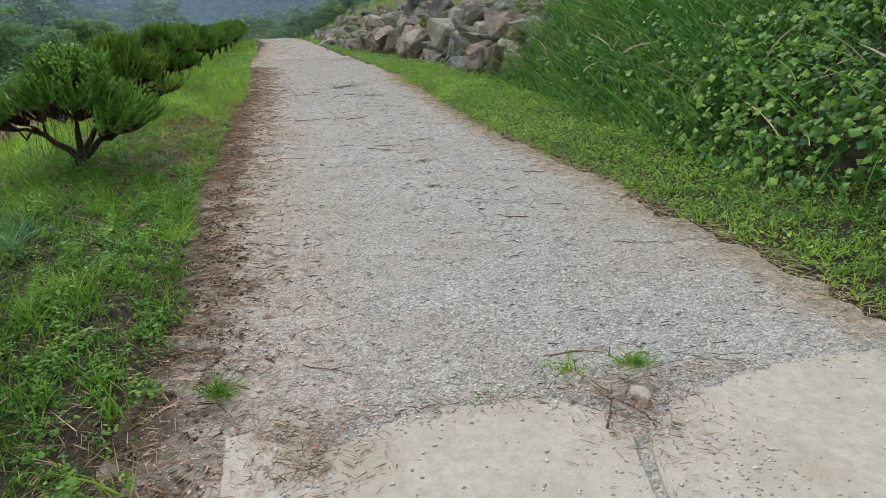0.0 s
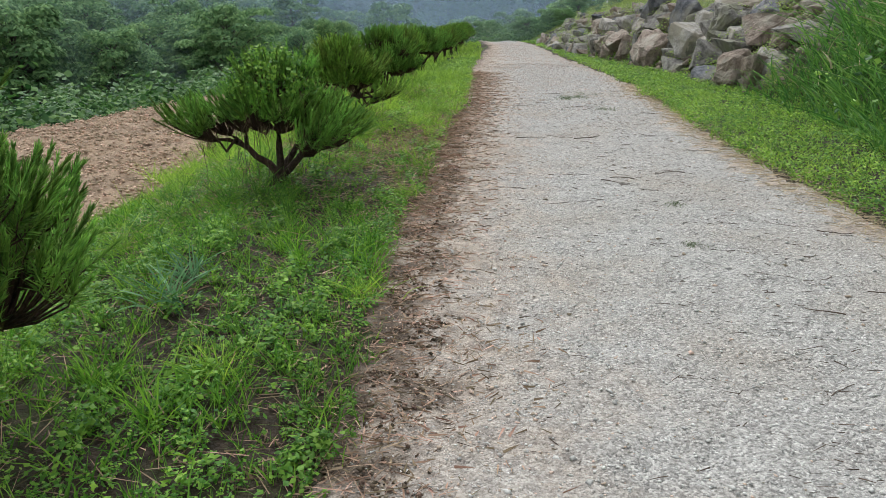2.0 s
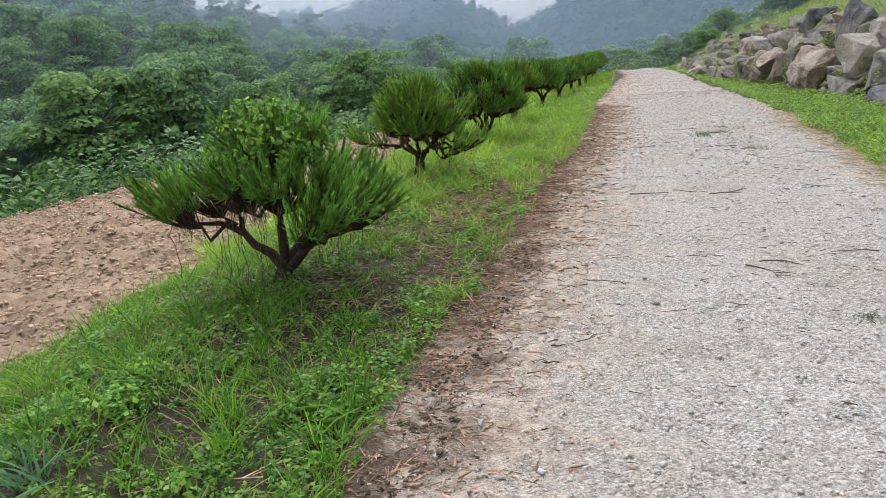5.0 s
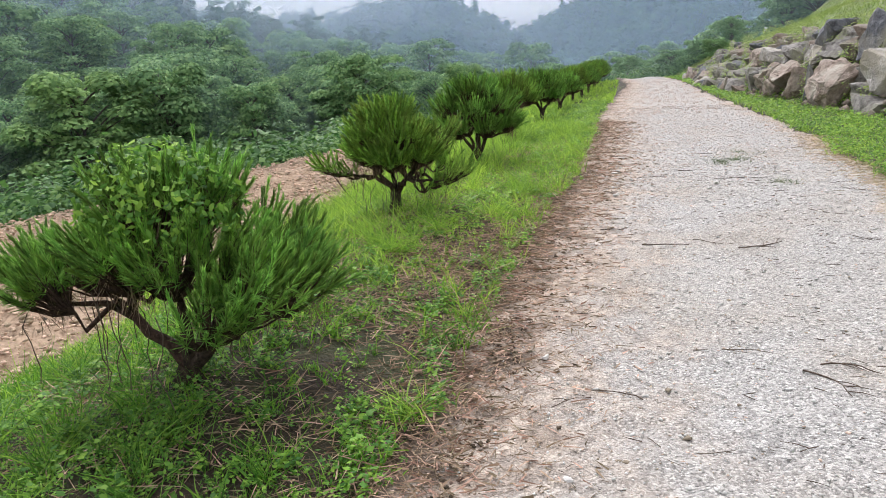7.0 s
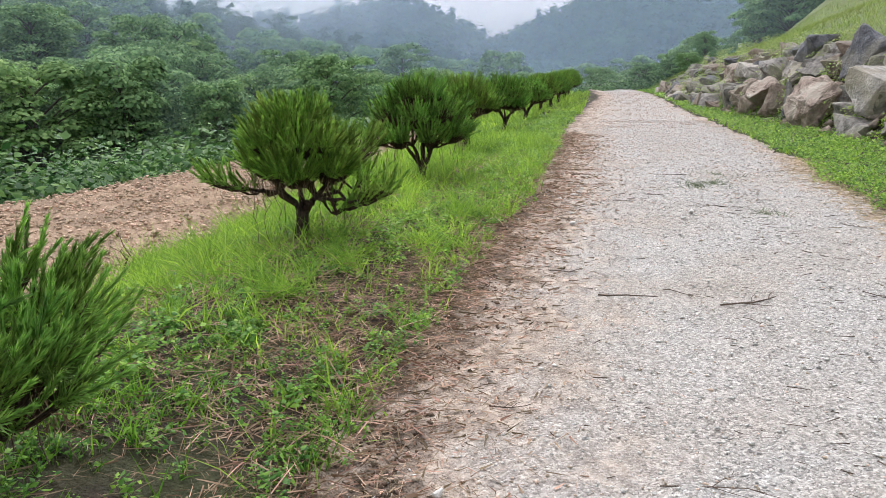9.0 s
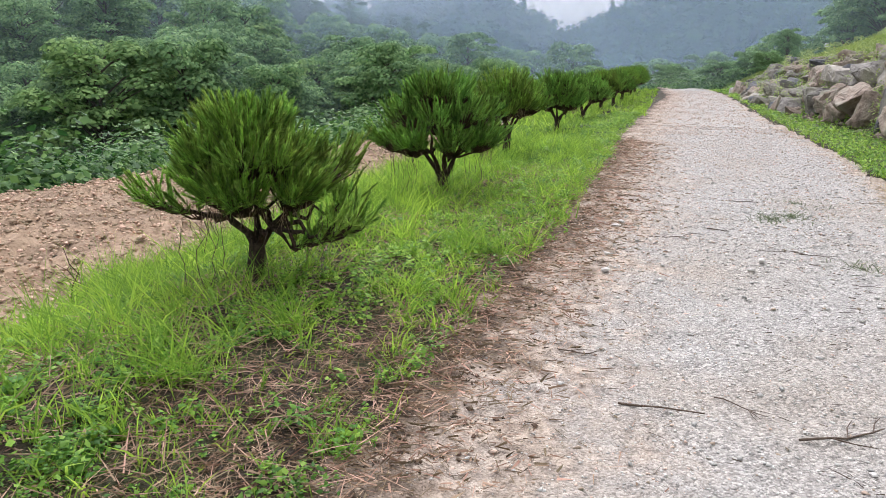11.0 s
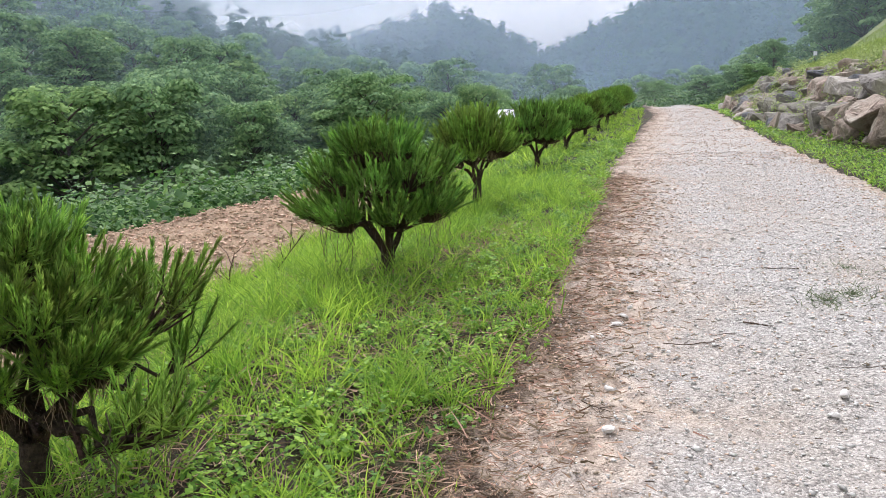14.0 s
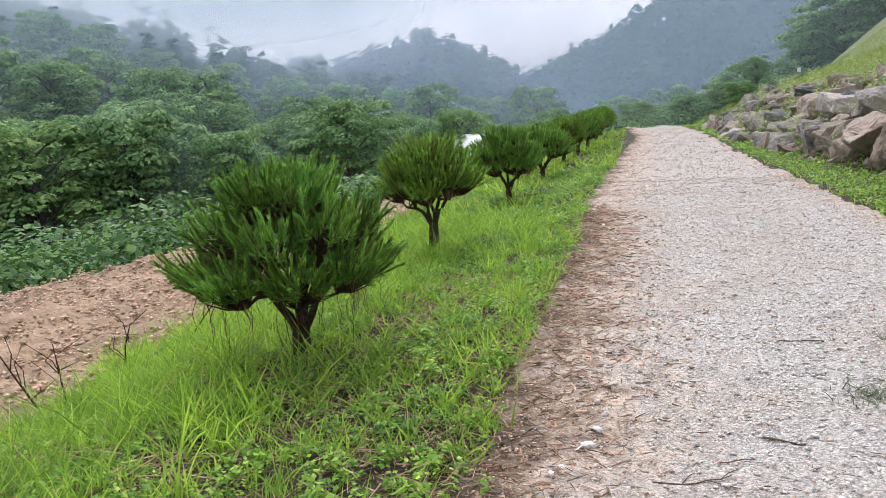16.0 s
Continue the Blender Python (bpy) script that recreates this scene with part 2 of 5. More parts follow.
    l.new(reach.outputs["Result"], earthy.inputs[1])
    l.new(earthy.outputs[0], mix.inputs["Factor"])
    l.new(source, mix.inputs["A"])
    l.new(earth.outputs["Color"], mix.inputs["B"])
    rim = n.new("ShaderNodeValToRGB")
    rim.color_ramp.elements[0].position, rim.color_ramp.elements[0].color = 0.02, (0.9, 0.9, 0.9, 1)
    rim.color_ramp.elements[1].position, rim.color_ramp.elements[1].color = 0.13, (0, 0, 0, 1)
    l.new(at.outputs[0], rim.inputs["Fac"])
    humus = n.new("ShaderNodeMix")
    humus.data_type = "RGBA"
    humus.inputs["B"].default_value = (0.075, 0.052, 0.035, 1)
    l.new(rim.outputs["Color"], humus.inputs["Factor"])
    l.new(mix.outputs["Result"], humus.inputs["A"])
    l.new(humus.outputs["Result"], b.inputs["Base Color"])
    return m


ROAD = road_material()


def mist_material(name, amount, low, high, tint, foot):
    """Stands in for mist and distance haze: mostly clear, painted tint, denser with height."""
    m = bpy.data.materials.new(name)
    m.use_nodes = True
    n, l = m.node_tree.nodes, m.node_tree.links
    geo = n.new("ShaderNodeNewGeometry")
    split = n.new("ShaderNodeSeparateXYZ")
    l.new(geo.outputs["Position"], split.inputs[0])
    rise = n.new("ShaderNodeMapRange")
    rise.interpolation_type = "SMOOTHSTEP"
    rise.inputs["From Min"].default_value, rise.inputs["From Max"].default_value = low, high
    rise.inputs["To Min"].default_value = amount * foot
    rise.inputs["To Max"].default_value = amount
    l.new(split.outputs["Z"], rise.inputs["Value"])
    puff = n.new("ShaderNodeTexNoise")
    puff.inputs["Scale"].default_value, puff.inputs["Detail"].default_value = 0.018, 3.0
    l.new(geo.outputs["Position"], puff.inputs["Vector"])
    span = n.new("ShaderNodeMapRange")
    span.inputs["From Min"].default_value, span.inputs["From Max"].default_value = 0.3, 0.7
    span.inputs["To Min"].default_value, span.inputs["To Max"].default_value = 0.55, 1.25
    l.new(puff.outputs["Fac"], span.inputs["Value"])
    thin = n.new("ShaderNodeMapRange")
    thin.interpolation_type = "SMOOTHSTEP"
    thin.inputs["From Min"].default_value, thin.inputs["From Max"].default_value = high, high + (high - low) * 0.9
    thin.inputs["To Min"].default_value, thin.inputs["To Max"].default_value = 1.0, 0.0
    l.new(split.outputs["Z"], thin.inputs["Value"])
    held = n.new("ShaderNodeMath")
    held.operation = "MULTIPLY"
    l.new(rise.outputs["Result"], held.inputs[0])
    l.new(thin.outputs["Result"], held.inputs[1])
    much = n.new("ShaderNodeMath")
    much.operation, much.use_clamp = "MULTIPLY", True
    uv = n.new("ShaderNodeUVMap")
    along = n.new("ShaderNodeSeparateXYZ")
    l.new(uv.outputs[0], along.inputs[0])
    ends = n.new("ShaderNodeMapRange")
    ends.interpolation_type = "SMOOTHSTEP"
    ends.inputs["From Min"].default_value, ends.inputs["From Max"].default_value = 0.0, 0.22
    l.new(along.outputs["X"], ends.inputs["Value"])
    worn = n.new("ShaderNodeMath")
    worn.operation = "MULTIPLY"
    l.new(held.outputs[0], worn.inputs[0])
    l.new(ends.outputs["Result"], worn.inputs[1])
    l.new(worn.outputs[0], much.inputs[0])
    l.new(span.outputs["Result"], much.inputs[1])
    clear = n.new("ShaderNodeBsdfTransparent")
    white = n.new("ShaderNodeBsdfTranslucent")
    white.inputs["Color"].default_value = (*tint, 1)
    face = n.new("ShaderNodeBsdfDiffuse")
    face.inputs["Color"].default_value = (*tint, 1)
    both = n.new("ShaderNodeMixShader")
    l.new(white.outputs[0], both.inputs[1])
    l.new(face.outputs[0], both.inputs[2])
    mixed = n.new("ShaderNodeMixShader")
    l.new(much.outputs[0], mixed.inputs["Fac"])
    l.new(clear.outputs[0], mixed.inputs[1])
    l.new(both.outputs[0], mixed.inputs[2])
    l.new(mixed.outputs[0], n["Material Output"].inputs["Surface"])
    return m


# ---- mesh helpers ----


def mesh_of(name, verts, faces, mat, smooth=False):
    """A mesh from an array of points and an array of faces that all have the same number of corners."""
    verts, faces = np.asarray(verts, np.float32), np.asarray(faces, np.int32)
    me = bpy.data.meshes.new(name)
    k = faces.shape[1]
    me.vertices.add(len(verts))
    me.vertices.foreach_set("co", verts.ravel())
    me.loops.add(faces.size)
    me.loops.foreach_set("vertex_index", faces.ravel())
    me.polygons.add(len(faces))
    me.polygons.foreach_set("loop_start", np.arange(0, faces.size, k, dtype=np.int32))
    me.polygons.foreach_set("loop_total", np.full(len(faces), k, np.int32))
    if smooth:
        me.polygons.foreach_set("use_smooth", np.ones(len(faces), bool))
    me.materials.append(mat)
    me.update(calc_edges=True)
    return me


def part(name, data, parent=None, label=""):
    """One mesh object, a part of parent where one is given."""
    ob = new(name, data)
    if parent:
        ob.parent = parent
    if label:
        tagged(ob, label)
    return ob


def tubes(paths, sides=5):
    """Tapered tubes along paths, each a list of (point, radius). Returns points and quads."""
    vs, fs, base = [], [], 0
    ring = np.linspace(0, 2 * np.pi, sides, endpoint=False)
    for path in paths:
        pts = np.array([p for p, _ in path], float)
        rad = np.array([r for _, r in path], float)
        way = np.gradient(pts, axis=0)
        way /= np.linalg.norm(way, axis=1)[:, None] + 1e-9
        side = np.cross(way, np.where(np.abs(way[:, 2:3]) > 0.9, [[1.0, 0, 0]], [[0, 0, 1.0]]))
        side /= np.linalg.norm(side, axis=1)[:, None] + 1e-9
        other = np.cross(way, side)
        v = pts[:, None] + rad[:, None, None] * (side[:, None] * np.cos(ring)[None, :, None] + other[:, None] * np.sin(ring)[None, :, None])
        vs.append(v.reshape(-1, 3))
        m = len(pts)
        i, j = np.meshgrid(np.arange(m - 1), np.arange(sides), indexing="ij")
        a, b = i * sides + j, i * sides + (j + 1) % sides
        fs.append(np.stack([a, b, b + sides, a + sides], -1).reshape(-1, 4) + base)
        base += m * sides
    return np.concatenate(vs), np.concatenate(fs)


def unit(v):
    return v / (np.linalg.norm(v, axis=-1, keepdims=True) + 1e-9)


def blades(root, tip_way, length, width, bend, rng, parts_n=3):
    """Bent tapering blades. root n x 3, tip_way n x 3 unit. Returns points and triangles."""
    n = len(root)
    across = unit(np.cross(tip_way, rng.normal(size=(n, 3))))
    out = np.stack([tip_way[:, 0], tip_way[:, 1], -0.25 * np.ones(n)], 1)
    out = out + rng.normal(size=(n, 3)) * [0.4, 0.4, 0.05]
    out = unit(out)
    rows = []
    for k in range(parts_n):
        f = k / parts_n
        centre = root + tip_way * (length * f)[:, None] + out * (bend * length * f * f)[:, None]
        w = (width * (1 - 0.55 * f) / 2)[:, None]
        rows += [centre - across * w, centre + across * w]
    rows.append(root + tip_way * length[:, None] + out * (bend * length)[:, None])
    v = np.stack(rows, 1)
    m = 2 * parts_n + 1
    t = []
    for k in range(parts_n - 1):
        a = 2 * k
        t += [[a, a + 1, a + 3], [a, a + 3, a + 2]]
    t.append([2 * parts_n - 2, 2 * parts_n - 1, 2 * parts_n])
    f = (np.array(t)[None] + (np.arange(n) * m)[:, None, None]).reshape(-1, 3)
    return v.reshape(-1, 3), f


def leaves(centre, normal, size, rng, lobes=6, long=1.25, fold=0.12, notch=0.42):
    """Leaves as small fans of triangles round a slightly raised midrib. Returns points and triangles."""
    n = len(centre)
    a = unit(np.cross(normal, rng.normal(size=(n, 3))))
    b = np.cross(normal, a)
    ang = np.linspace(0, 2 * np.pi, lobes, endpoint=False)
    v = [centre]
    for k, q in enumerate(ang):
        r = size * (0.5 if k % 2 else notch) * rng.uniform(0.85, 1.15, n)
        v.append(centre + a * (np.cos(q) * r * long)[:, None] + b * (np.sin(q) * r)[:, None] - normal * (fold * size * abs(np.sin(q)))[:, None])
    v = np.stack(v, 1)
    t = np.array([[0, 1 + k, 1 + (k + 1) % lobes] for k in range(lobes)])
    f = (t[None] + (np.arange(n) * (lobes + 1))[:, None, None]).reshape(-1, 3)
    return v.reshape(-1, 3), f


def leaf_quads(centre, normal, size, rng, long=1.4):
    """Distant leaf clumps as folded diamonds. Returns points and triangles."""
    n = len(centre)
    a = unit(np.cross(normal, rng.normal(size=(n, 3)))) * (size * 0.5 * long)[:, None]
    b = unit(np.cross(normal, a)) * (size * rng.uniform(0.35, 0.6, n))[:, None]
    drop = normal * (size * 0.12)[:, None]
    v = np.stack([centre - a, centre + b - drop, centre + a, centre - b - drop], 1)
    f = (np.array([[0, 1, 2], [0, 2, 3]])[None] + (np.arange(n) * 4)[:, None, None]).reshape(-1, 3)
    return v.reshape(-1, 3), f


OCTA = np.array([[1, 0, 0], [-1, 0, 0], [0, 1, 0], [0, -1, 0], [0, 0, 1], [0, 0, -1]], float)
OCTA_F = np.array([[0, 2, 4], [2, 1, 4], [1, 3, 4], [3, 0, 4], [2, 0, 5], [1, 2, 5], [3, 1, 5], [0, 3, 5]])
CUBE_DIRS = unit(np.array([[x, y, z] for x in (-1, 1) for y in (-1, 1) for z in (-1, 1)], float))


def pebbles(centre, size, rng, flat=0.5):
    """Small angular stones. Returns points and triangles."""
    n = len(centre)
    shape = OCTA[None] * rng.uniform(0.65, 1.25, (n, 6, 1)) + rng.normal(size=(n, 6, 3)) * 0.22
    shape = shape * np.stack([rng.uniform(0.8, 1.4, n), rng.uniform(0.7, 1.1, n), np.full(n, flat)], 1)[:, None]
    q = rng.uniform(0, 2 * np.pi, n)
    c, s = np.cos(q)[:, None], np.sin(q)[:, None]
    x, y = shape[..., 0] * c - shape[..., 1] * s, shape[..., 0] * s + shape[..., 1] * c
    v = np.stack([x, y, shape[..., 2]], -1) * (size / 2)[:, None, None] + centre[:, None]
    f = (OCTA_F[None] + (np.arange(n) * 6)[:, None, None]).reshape(-1, 3)
    return v.reshape(-1, 3), f


def wave(x, y, seed, scale):
    """Smooth wandering values, about -1 to 1, over the plan."""
    r = np.random.default_rng(seed)
    z = 0
    for k in range(7):
        a, p, w = r.uniform(0, 2 * np.pi), r.uniform(0, 6.28), r.uniform(0.5, 1.9) / scale
        z = z + np.sin((np.cos(a) * x + np.sin(a) * y) * w * 2 * np.pi + p)
    return z / 3.2


# ---- the lie of the land ----


def road_z(y):
    return -0.02 * np.log1p(np.exp(np.clip((y - 15) / 3, -30, 30))) * 3


def road_left(y):
    return np.interp(y, [-10, 1.5, 3, 5, 7.5, 9, 11, 13, 16, 20, 25, 38, 60], [-1.4, -1.42, -1.34, -1.42, -1.38, -1.32, -1.2, -1.08, -1.08, -1.1, -0.98, -0.4, -1.5]) + 0.04 * wave(y, 0 * y, 5, 2.2)


def road_right(y):
    return np.interp(y, [-10, 2, 5, 8, 12, 16, 21, 27, 40, 60], [2.45, 2.28, 2.24, 2.05, 2.18, 2.28, 2.22, 2.05, 2.0, 0.5]) + 0.06 * wave(y, 0 * y, 6, 2.6)


def bank_foot(y):
    return np.interp(y, [-10, 4, 9, 14, 18, 21, 24, 30, 40, 60], [3.4, 3.4, 3.8, 4.0, 3.8, 3.4, 2.95, 2.6, 2.4, 1.5])


def field_edge(y):
    return np.interp(y, [-10, 13, 22, 30], [-11, -10.8, -8.0, -5.6])


def near_height(x, y):
    x, y = np.broadcast_arrays(np.asarray(x, float), np.asarray(y, float))
    far = field_edge(y)
    shelf = np.interp(y, [-2, 3, 7, 10.5, 14, 18, 24], [0.0, 0.06, 0.1, 0.1, -0.05, -0.13, -0.18])
    left = np.select(
        [x > -1.5, x > -2.6, x > -4.7, x > -5.3, x > far, x > far - 1.2],
        [0.0 * x, shelf * np.clip((-1.5 - x) / 1.1, 0, 1), shelf + (-0.56 - shelf) * np.clip((-2.6 - x) / 2.1, 0, 1) ** 1.3,
         np.interp(x, [-5.3, -4.7], [-0.67, -0.56]), -0.67 - 0.02 * (-5.3 - x), -0.85 - 0.3 * (far - x)], -1.2 - 0.22 * np.minimum(far - 1.2 - x, 40))
    u = x - bank_foot(y)
    rocky = np.clip((y - 10) / 4, 0, 1)
    reedy = np.interp(u, [-2, 0, 1.0, 3, 8, 30], [0, 0.06, 0.55, 1.8, 4.5, 12])
    rocks = np.interp(u, [-2, 0, 0.5, 1.5, 4, 9, 30], [0, 0.05, 0.45, 1.4, 2.6, 4.6, 11.2])
    right = ((1 - rocky) * reedy + rocky * rocks) * np.interp(y, [30, 46], [1.0, 0.62])
    return road_z(y) + np.where(x < 0.5, left, right) + 0.02 * wave(x, y, 3, 1.7) * np.clip(np.abs(x - 0.6) - 1.8, 0, 1)


LEFT_RIDGE = ([-180, -90, -60, -44, -35, -30, -22, -15, -9, -4, 12, 40, 180], [6, 12, 11, 8.8, 6.3, 3.6, 1.6, 0.0, -2.2, -3.2, -2, 5, 6])
FAR_RIDGE = ([-180, -60, -40, -30, -22.8, -18.8, -15.8, -12.4, -8.2, -6.9, -5.2, -2.7, 0.2, 5, 12, 25, 60, 180], [5, 6, 5, 3.4, 3.0, 4.2, 4.9, 3.6, 1.1, 1.8, 2.5, 3.7, 5.4, 8, 10.5, 11, 9, 5])


def far_height(x, y):
    r, q = np.hypot(x, y - 10), np.degrees(np.arctan2(x, y - 10))
    z40 = np.interp(q, [-180, -90, -30, -8, 8, 25, 90, 180], [-1, -7, -6, -2.4, -1.2, 9, 12, -1])
    z62 = np.interp(q, [-180, -90, -30, -8, 8, 25, 90, 180], [-1, -9, -8.5, -4.5, -2.5, 14, 18, -1])
    z1 = 150 * np.tan(np.radians(np.interp(q, *LEFT_RIDGE) - 3.0))
    z2 = 340 * np.tan(np.radians(np.interp(q, *FAR_RIDGE) - 1.4))
    knots = np.array([0, 40, 62, 150, 200, 340, 480, 1500])
    vals = np.stack([0 * r, z40, z62, z1, np.minimum(z1, z2) - 3, z2, z2 - 25, z2 * 0 - 30])
    k = np.clip(np.searchsorted(knots, r, side="right") - 1, 0, 6)
    f = np.clip((r - knots[k]) / (knots[k + 1] - knots[k]), 0, 1)
    lo = np.take_along_axis(vals, k[None], 0)[0]
    hi = np.take_along_axis(vals, k[None] + 1, 0)[0]
    return lo * (1 - f) + hi * f + wave(x, y, 9, 60) * np.clip((r - 60) / 60, 0, 1) * 2.0


def height(x, y):
    x, y = np.broadcast_arrays(np.asarray(x, float), np.asarray(y, float))
    r = np.hypot(x, y - 10)
    w = np.clip((r - 32) / 22, 0, 1)
    w = w * w * (3 - 2 * w)
    return near_height(x, y) * (1 - w) + far_height(x, y) * w


def spread(*stretches):
    return np.unique(np.concatenate([np.arange(a, b, s) for a, b, s in stretches]).round(4))


gx = spread((-1500, -300, 80), (-300, -60, 8), (-60, -12, 1.5), (-12, -6, 0.4), (-6, 6.5, 0.14), (6.5, 20, 0.7), (20, 60, 3), (60, 300, 10), (300, 1501, 80))
gy = spread((-1500, -100, 100), (-100, -12, 6), (-12, -2, 0.7), (-2, 26, 0.16), (26, 60, 0.7), (60, 240, 5), (240, 520, 9), (520, 1601, 90))
GX, GY = np.meshgrid(gx, gy)
GZ = height(GX, GY) - 0.05 * ((GX > road_left(GY)) & (GX < road_right(GY)) & (GY < 58)) - 0.07 * ((GX < -4.9) & (GX > field_edge(GY)) & (GY < 30))
cols = len(gx)
ii, jj = np.meshgrid(np.arange(len(gy) - 1), np.arange(cols - 1), indexing="ij")
quads = np.stack([ii * cols + jj, ii * cols + jj + 1, (ii + 1) * cols + jj + 1, (ii + 1) * cols + jj], -1).reshape(-1, 4)
ground_mesh = mesh_of("ground", np.stack([GX, GY, GZ], -1).reshape(-1, 3), quads, SOIL, smooth=True)
ground_mesh.materials.append(HILL)
mid = np.stack([GX, GY], -1).reshape(-1, 2)[quads].mean(1)
ground_mesh.materials.append(SOD)
slope = (mid[:, 0] > bank_foot(mid[:, 1]) + 1.3) & (mid[:, 0] < 45) & (mid[:, 1] > 9) & (mid[:, 1] < 70)
ground_mesh.polygons.foreach_set("material_index", np.where(slope, 2, np.hypot(mid[:, 0], mid[:, 1] - 10) > 34).astype(np.int32))
tagged(new("ground", ground_mesh), "dark soil ground rising to wooded hillsides", "ground", kind="structure")

# the road, a strip from verge to verge
ry = spread((-9, -1, 0.4), (-1, 22, 0.07), (22, 58, 0.3))
ru = np.linspace(0, 1, 60)
RU, RY = np.meshgrid(ru, ry)
RX = road_left(RY) + (road_right(RY) - road_left(RY)) * (RU * 1.06 - 0.03) + 0.03 * wave(RY, RU * 0, 8, 0.5) * np.where((RU < 0.01) | (RU > 0.99), 1, 0)
rut = -0.02 * np.exp(-((RX + 0.0) / 0.3) ** 2) - 0.02 * np.exp(-((RX - 1.45) / 0.3) ** 2)
RZ = road_z(RY) + rut + 0.012 * wave(RX, RY, 12, 0.5) + 0.008 * wave(RX, RY, 13, 0.17) - 0.055 * ((RU < 0.005) | (RU > 0.995))
cols = len(ru)
ii, jj = np.meshgrid(np.arange(len(ry) - 1), np.arange(cols - 1), indexing="ij")
quads = np.stack([ii * cols + jj, ii * cols + jj + 1, (ii + 1) * cols + jj + 1, (ii + 1) * cols + jj], -1).reshape(-1, 4)
road_mesh = mesh_of("road", np.stack([RX, RY, RZ], -1).reshape(-1, 3), quads, ROAD, smooth=True)
uvs = road_mesh.uv_layers.new(name="UVMap")
uvs.data.foreach_set("uv", np.stack([RU, RY], -1).reshape(-1, 2)[quads].astype(np.float32).ravel())
tagged(new("road", road_mesh), "pale compacted gravel track with brown earthy edges", "road", kind="structure")


def road_top(x, y):
    return road_z(y) - 0.02 * np.exp(-(x / 0.3) ** 2) - 0.02 * np.exp(-((x - 1.45) / 0.3) ** 2) + 0.012 * wave(x, y, 12, 0.5) + 0.008 * wave(x, y, 13, 0.17)


# the ploughed field
fy = spread((-3, 30, 0.13))
fu = np.linspace(0, 1, 70)
FU, FY = np.meshgrid(fu, fy)
near_x = -4.85 + 0.25 * wave(FY, FY * 0, 21, 3.0)
FX = near_x + (field_edge(FY) - 0.1 - near_x) * FU
FZ = near_height(FX, FY) + 0.055 * wave(FX, FY, 22, 0.9) * np.sin(FU * np.pi) + 0.045 * wave(FX, FY, 23, 0.3) - 0.08 * ((FU < 0.01) | (FU > 0.99))
cols = len(fu)
ii, jj = np.meshgrid(np.arange(len(fy) - 1), np.arange(cols - 1), indexing="ij")
quads = np.stack([ii * cols + jj, (ii + 1) * cols + jj, (ii + 1) * cols + jj + 1, ii * cols + jj + 1], -1).reshape(-1, 4)
tagged(new("field", mesh_of("field", np.stack([FX, FY, FZ], -1).reshape(-1, 3), quads, FIELD, smooth=True)), "bare ploughed reddish-brown earth field", "field", kind="structure")

# ---- mist, painted haze and far woods ----


def mist_haze_sheet(radius, first, last, bottom, top, amount, low, high, bulge, tint, foot):
    q = np.radians(np.linspace(first, last, 40))
    h = np.linspace(0, 1, 8)
    Q, Hh = np.meshgrid(q, h)
    r = radius * (1 + bulge * np.sin(Q * 7)) + 6 * np.sin(Hh * 3)
    v = np.stack([np.sin(Q) * r, 10 + np.cos(Q) * r, bottom + (top - bottom) * Hh], -1).reshape(-1, 3)
    i, j = np.meshgrid(np.arange(7), np.arange(39), indexing="ij")
    f = np.stack([i * 40 + j, i * 40 + j + 1, (i + 1) * 40 + j + 1, (i + 1) * 40 + j], -1).reshape(-1, 4)
    me = mesh_of("mist_haze_sheet", v, f, mist_material("mist_haze_tint", amount, low, high, tint, foot), smooth=True)
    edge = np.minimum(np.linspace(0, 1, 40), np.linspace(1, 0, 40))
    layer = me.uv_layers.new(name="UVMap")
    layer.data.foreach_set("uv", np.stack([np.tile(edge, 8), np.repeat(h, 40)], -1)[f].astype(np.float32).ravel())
    ob = new("mist_haze_sheet", me)
    return tagged(ob, "tinted sheet standing in for mist and haze before the wooded hills", "mist", kind="structure")


# tinted see-through sheets paint in distance haze; the pale ones add ridge mist
mist_haze_sheet(31, -18, 20, -4, 14, 0.1, -3, 6, 0.0, (0.52, 0.65, 0.74), 0.9)
mist_haze_sheet(52, -120, 60, -12, 40, 0.09, -4, 12, 0.0, (0.5, 0.66, 0.76), 0.8)
mist_haze_sheet(86, -62, 50, -12, 50, 0.24, 0, 18, 0.0, (0.48, 0.62, 0.76), 0.85)
mist_haze_sheet(104, -70, 60, -12, 60, 0.26, 2, 22, 0.02, (0.42, 0.56, 0.78), 0.85)
mist_haze_sheet(139, -110, -6, -14, 90, 0.8, 9, 25, 0.02, (0.76, 0.84, 0.93), 0.2)
mist_haze_sheet(185, -100, 60, -14, 90, 0.3, 10, 44, 0.03, (0.4, 0.54, 0.84), 0.9)
mist_haze_sheet(262, -110, 2, -20, 120, 0.5, 12, 36, 0.02, (0.76, 0.85, 0.94), 0.6)


def crown_points(rng, clusters, per, spread_r, flat):
    """Leaf places and outward normals on clusters of foliage."""
    c, s = clusters
    pts, nor = [], []
    for k in range(len(c)):
        d = unit(rng.normal(size=(per, 3)))
        d[:, 2] = np.abs(d[:, 2]) * 0.9 - 0.25 * rng.uniform(size=per)
        d = unit(d)
        shell = rng.uniform(0.55, 1.08, per) ** 0.6
        pts.append(c[k] + d * (s[k] * shell)[:, None] * [1, 1, flat])
        nor.append(unit(d + [0, 0, 0.7] + rng.normal(size=(per, 3)) * 0.35))
    return np.concatenate(pts), np.concatenate(nor)


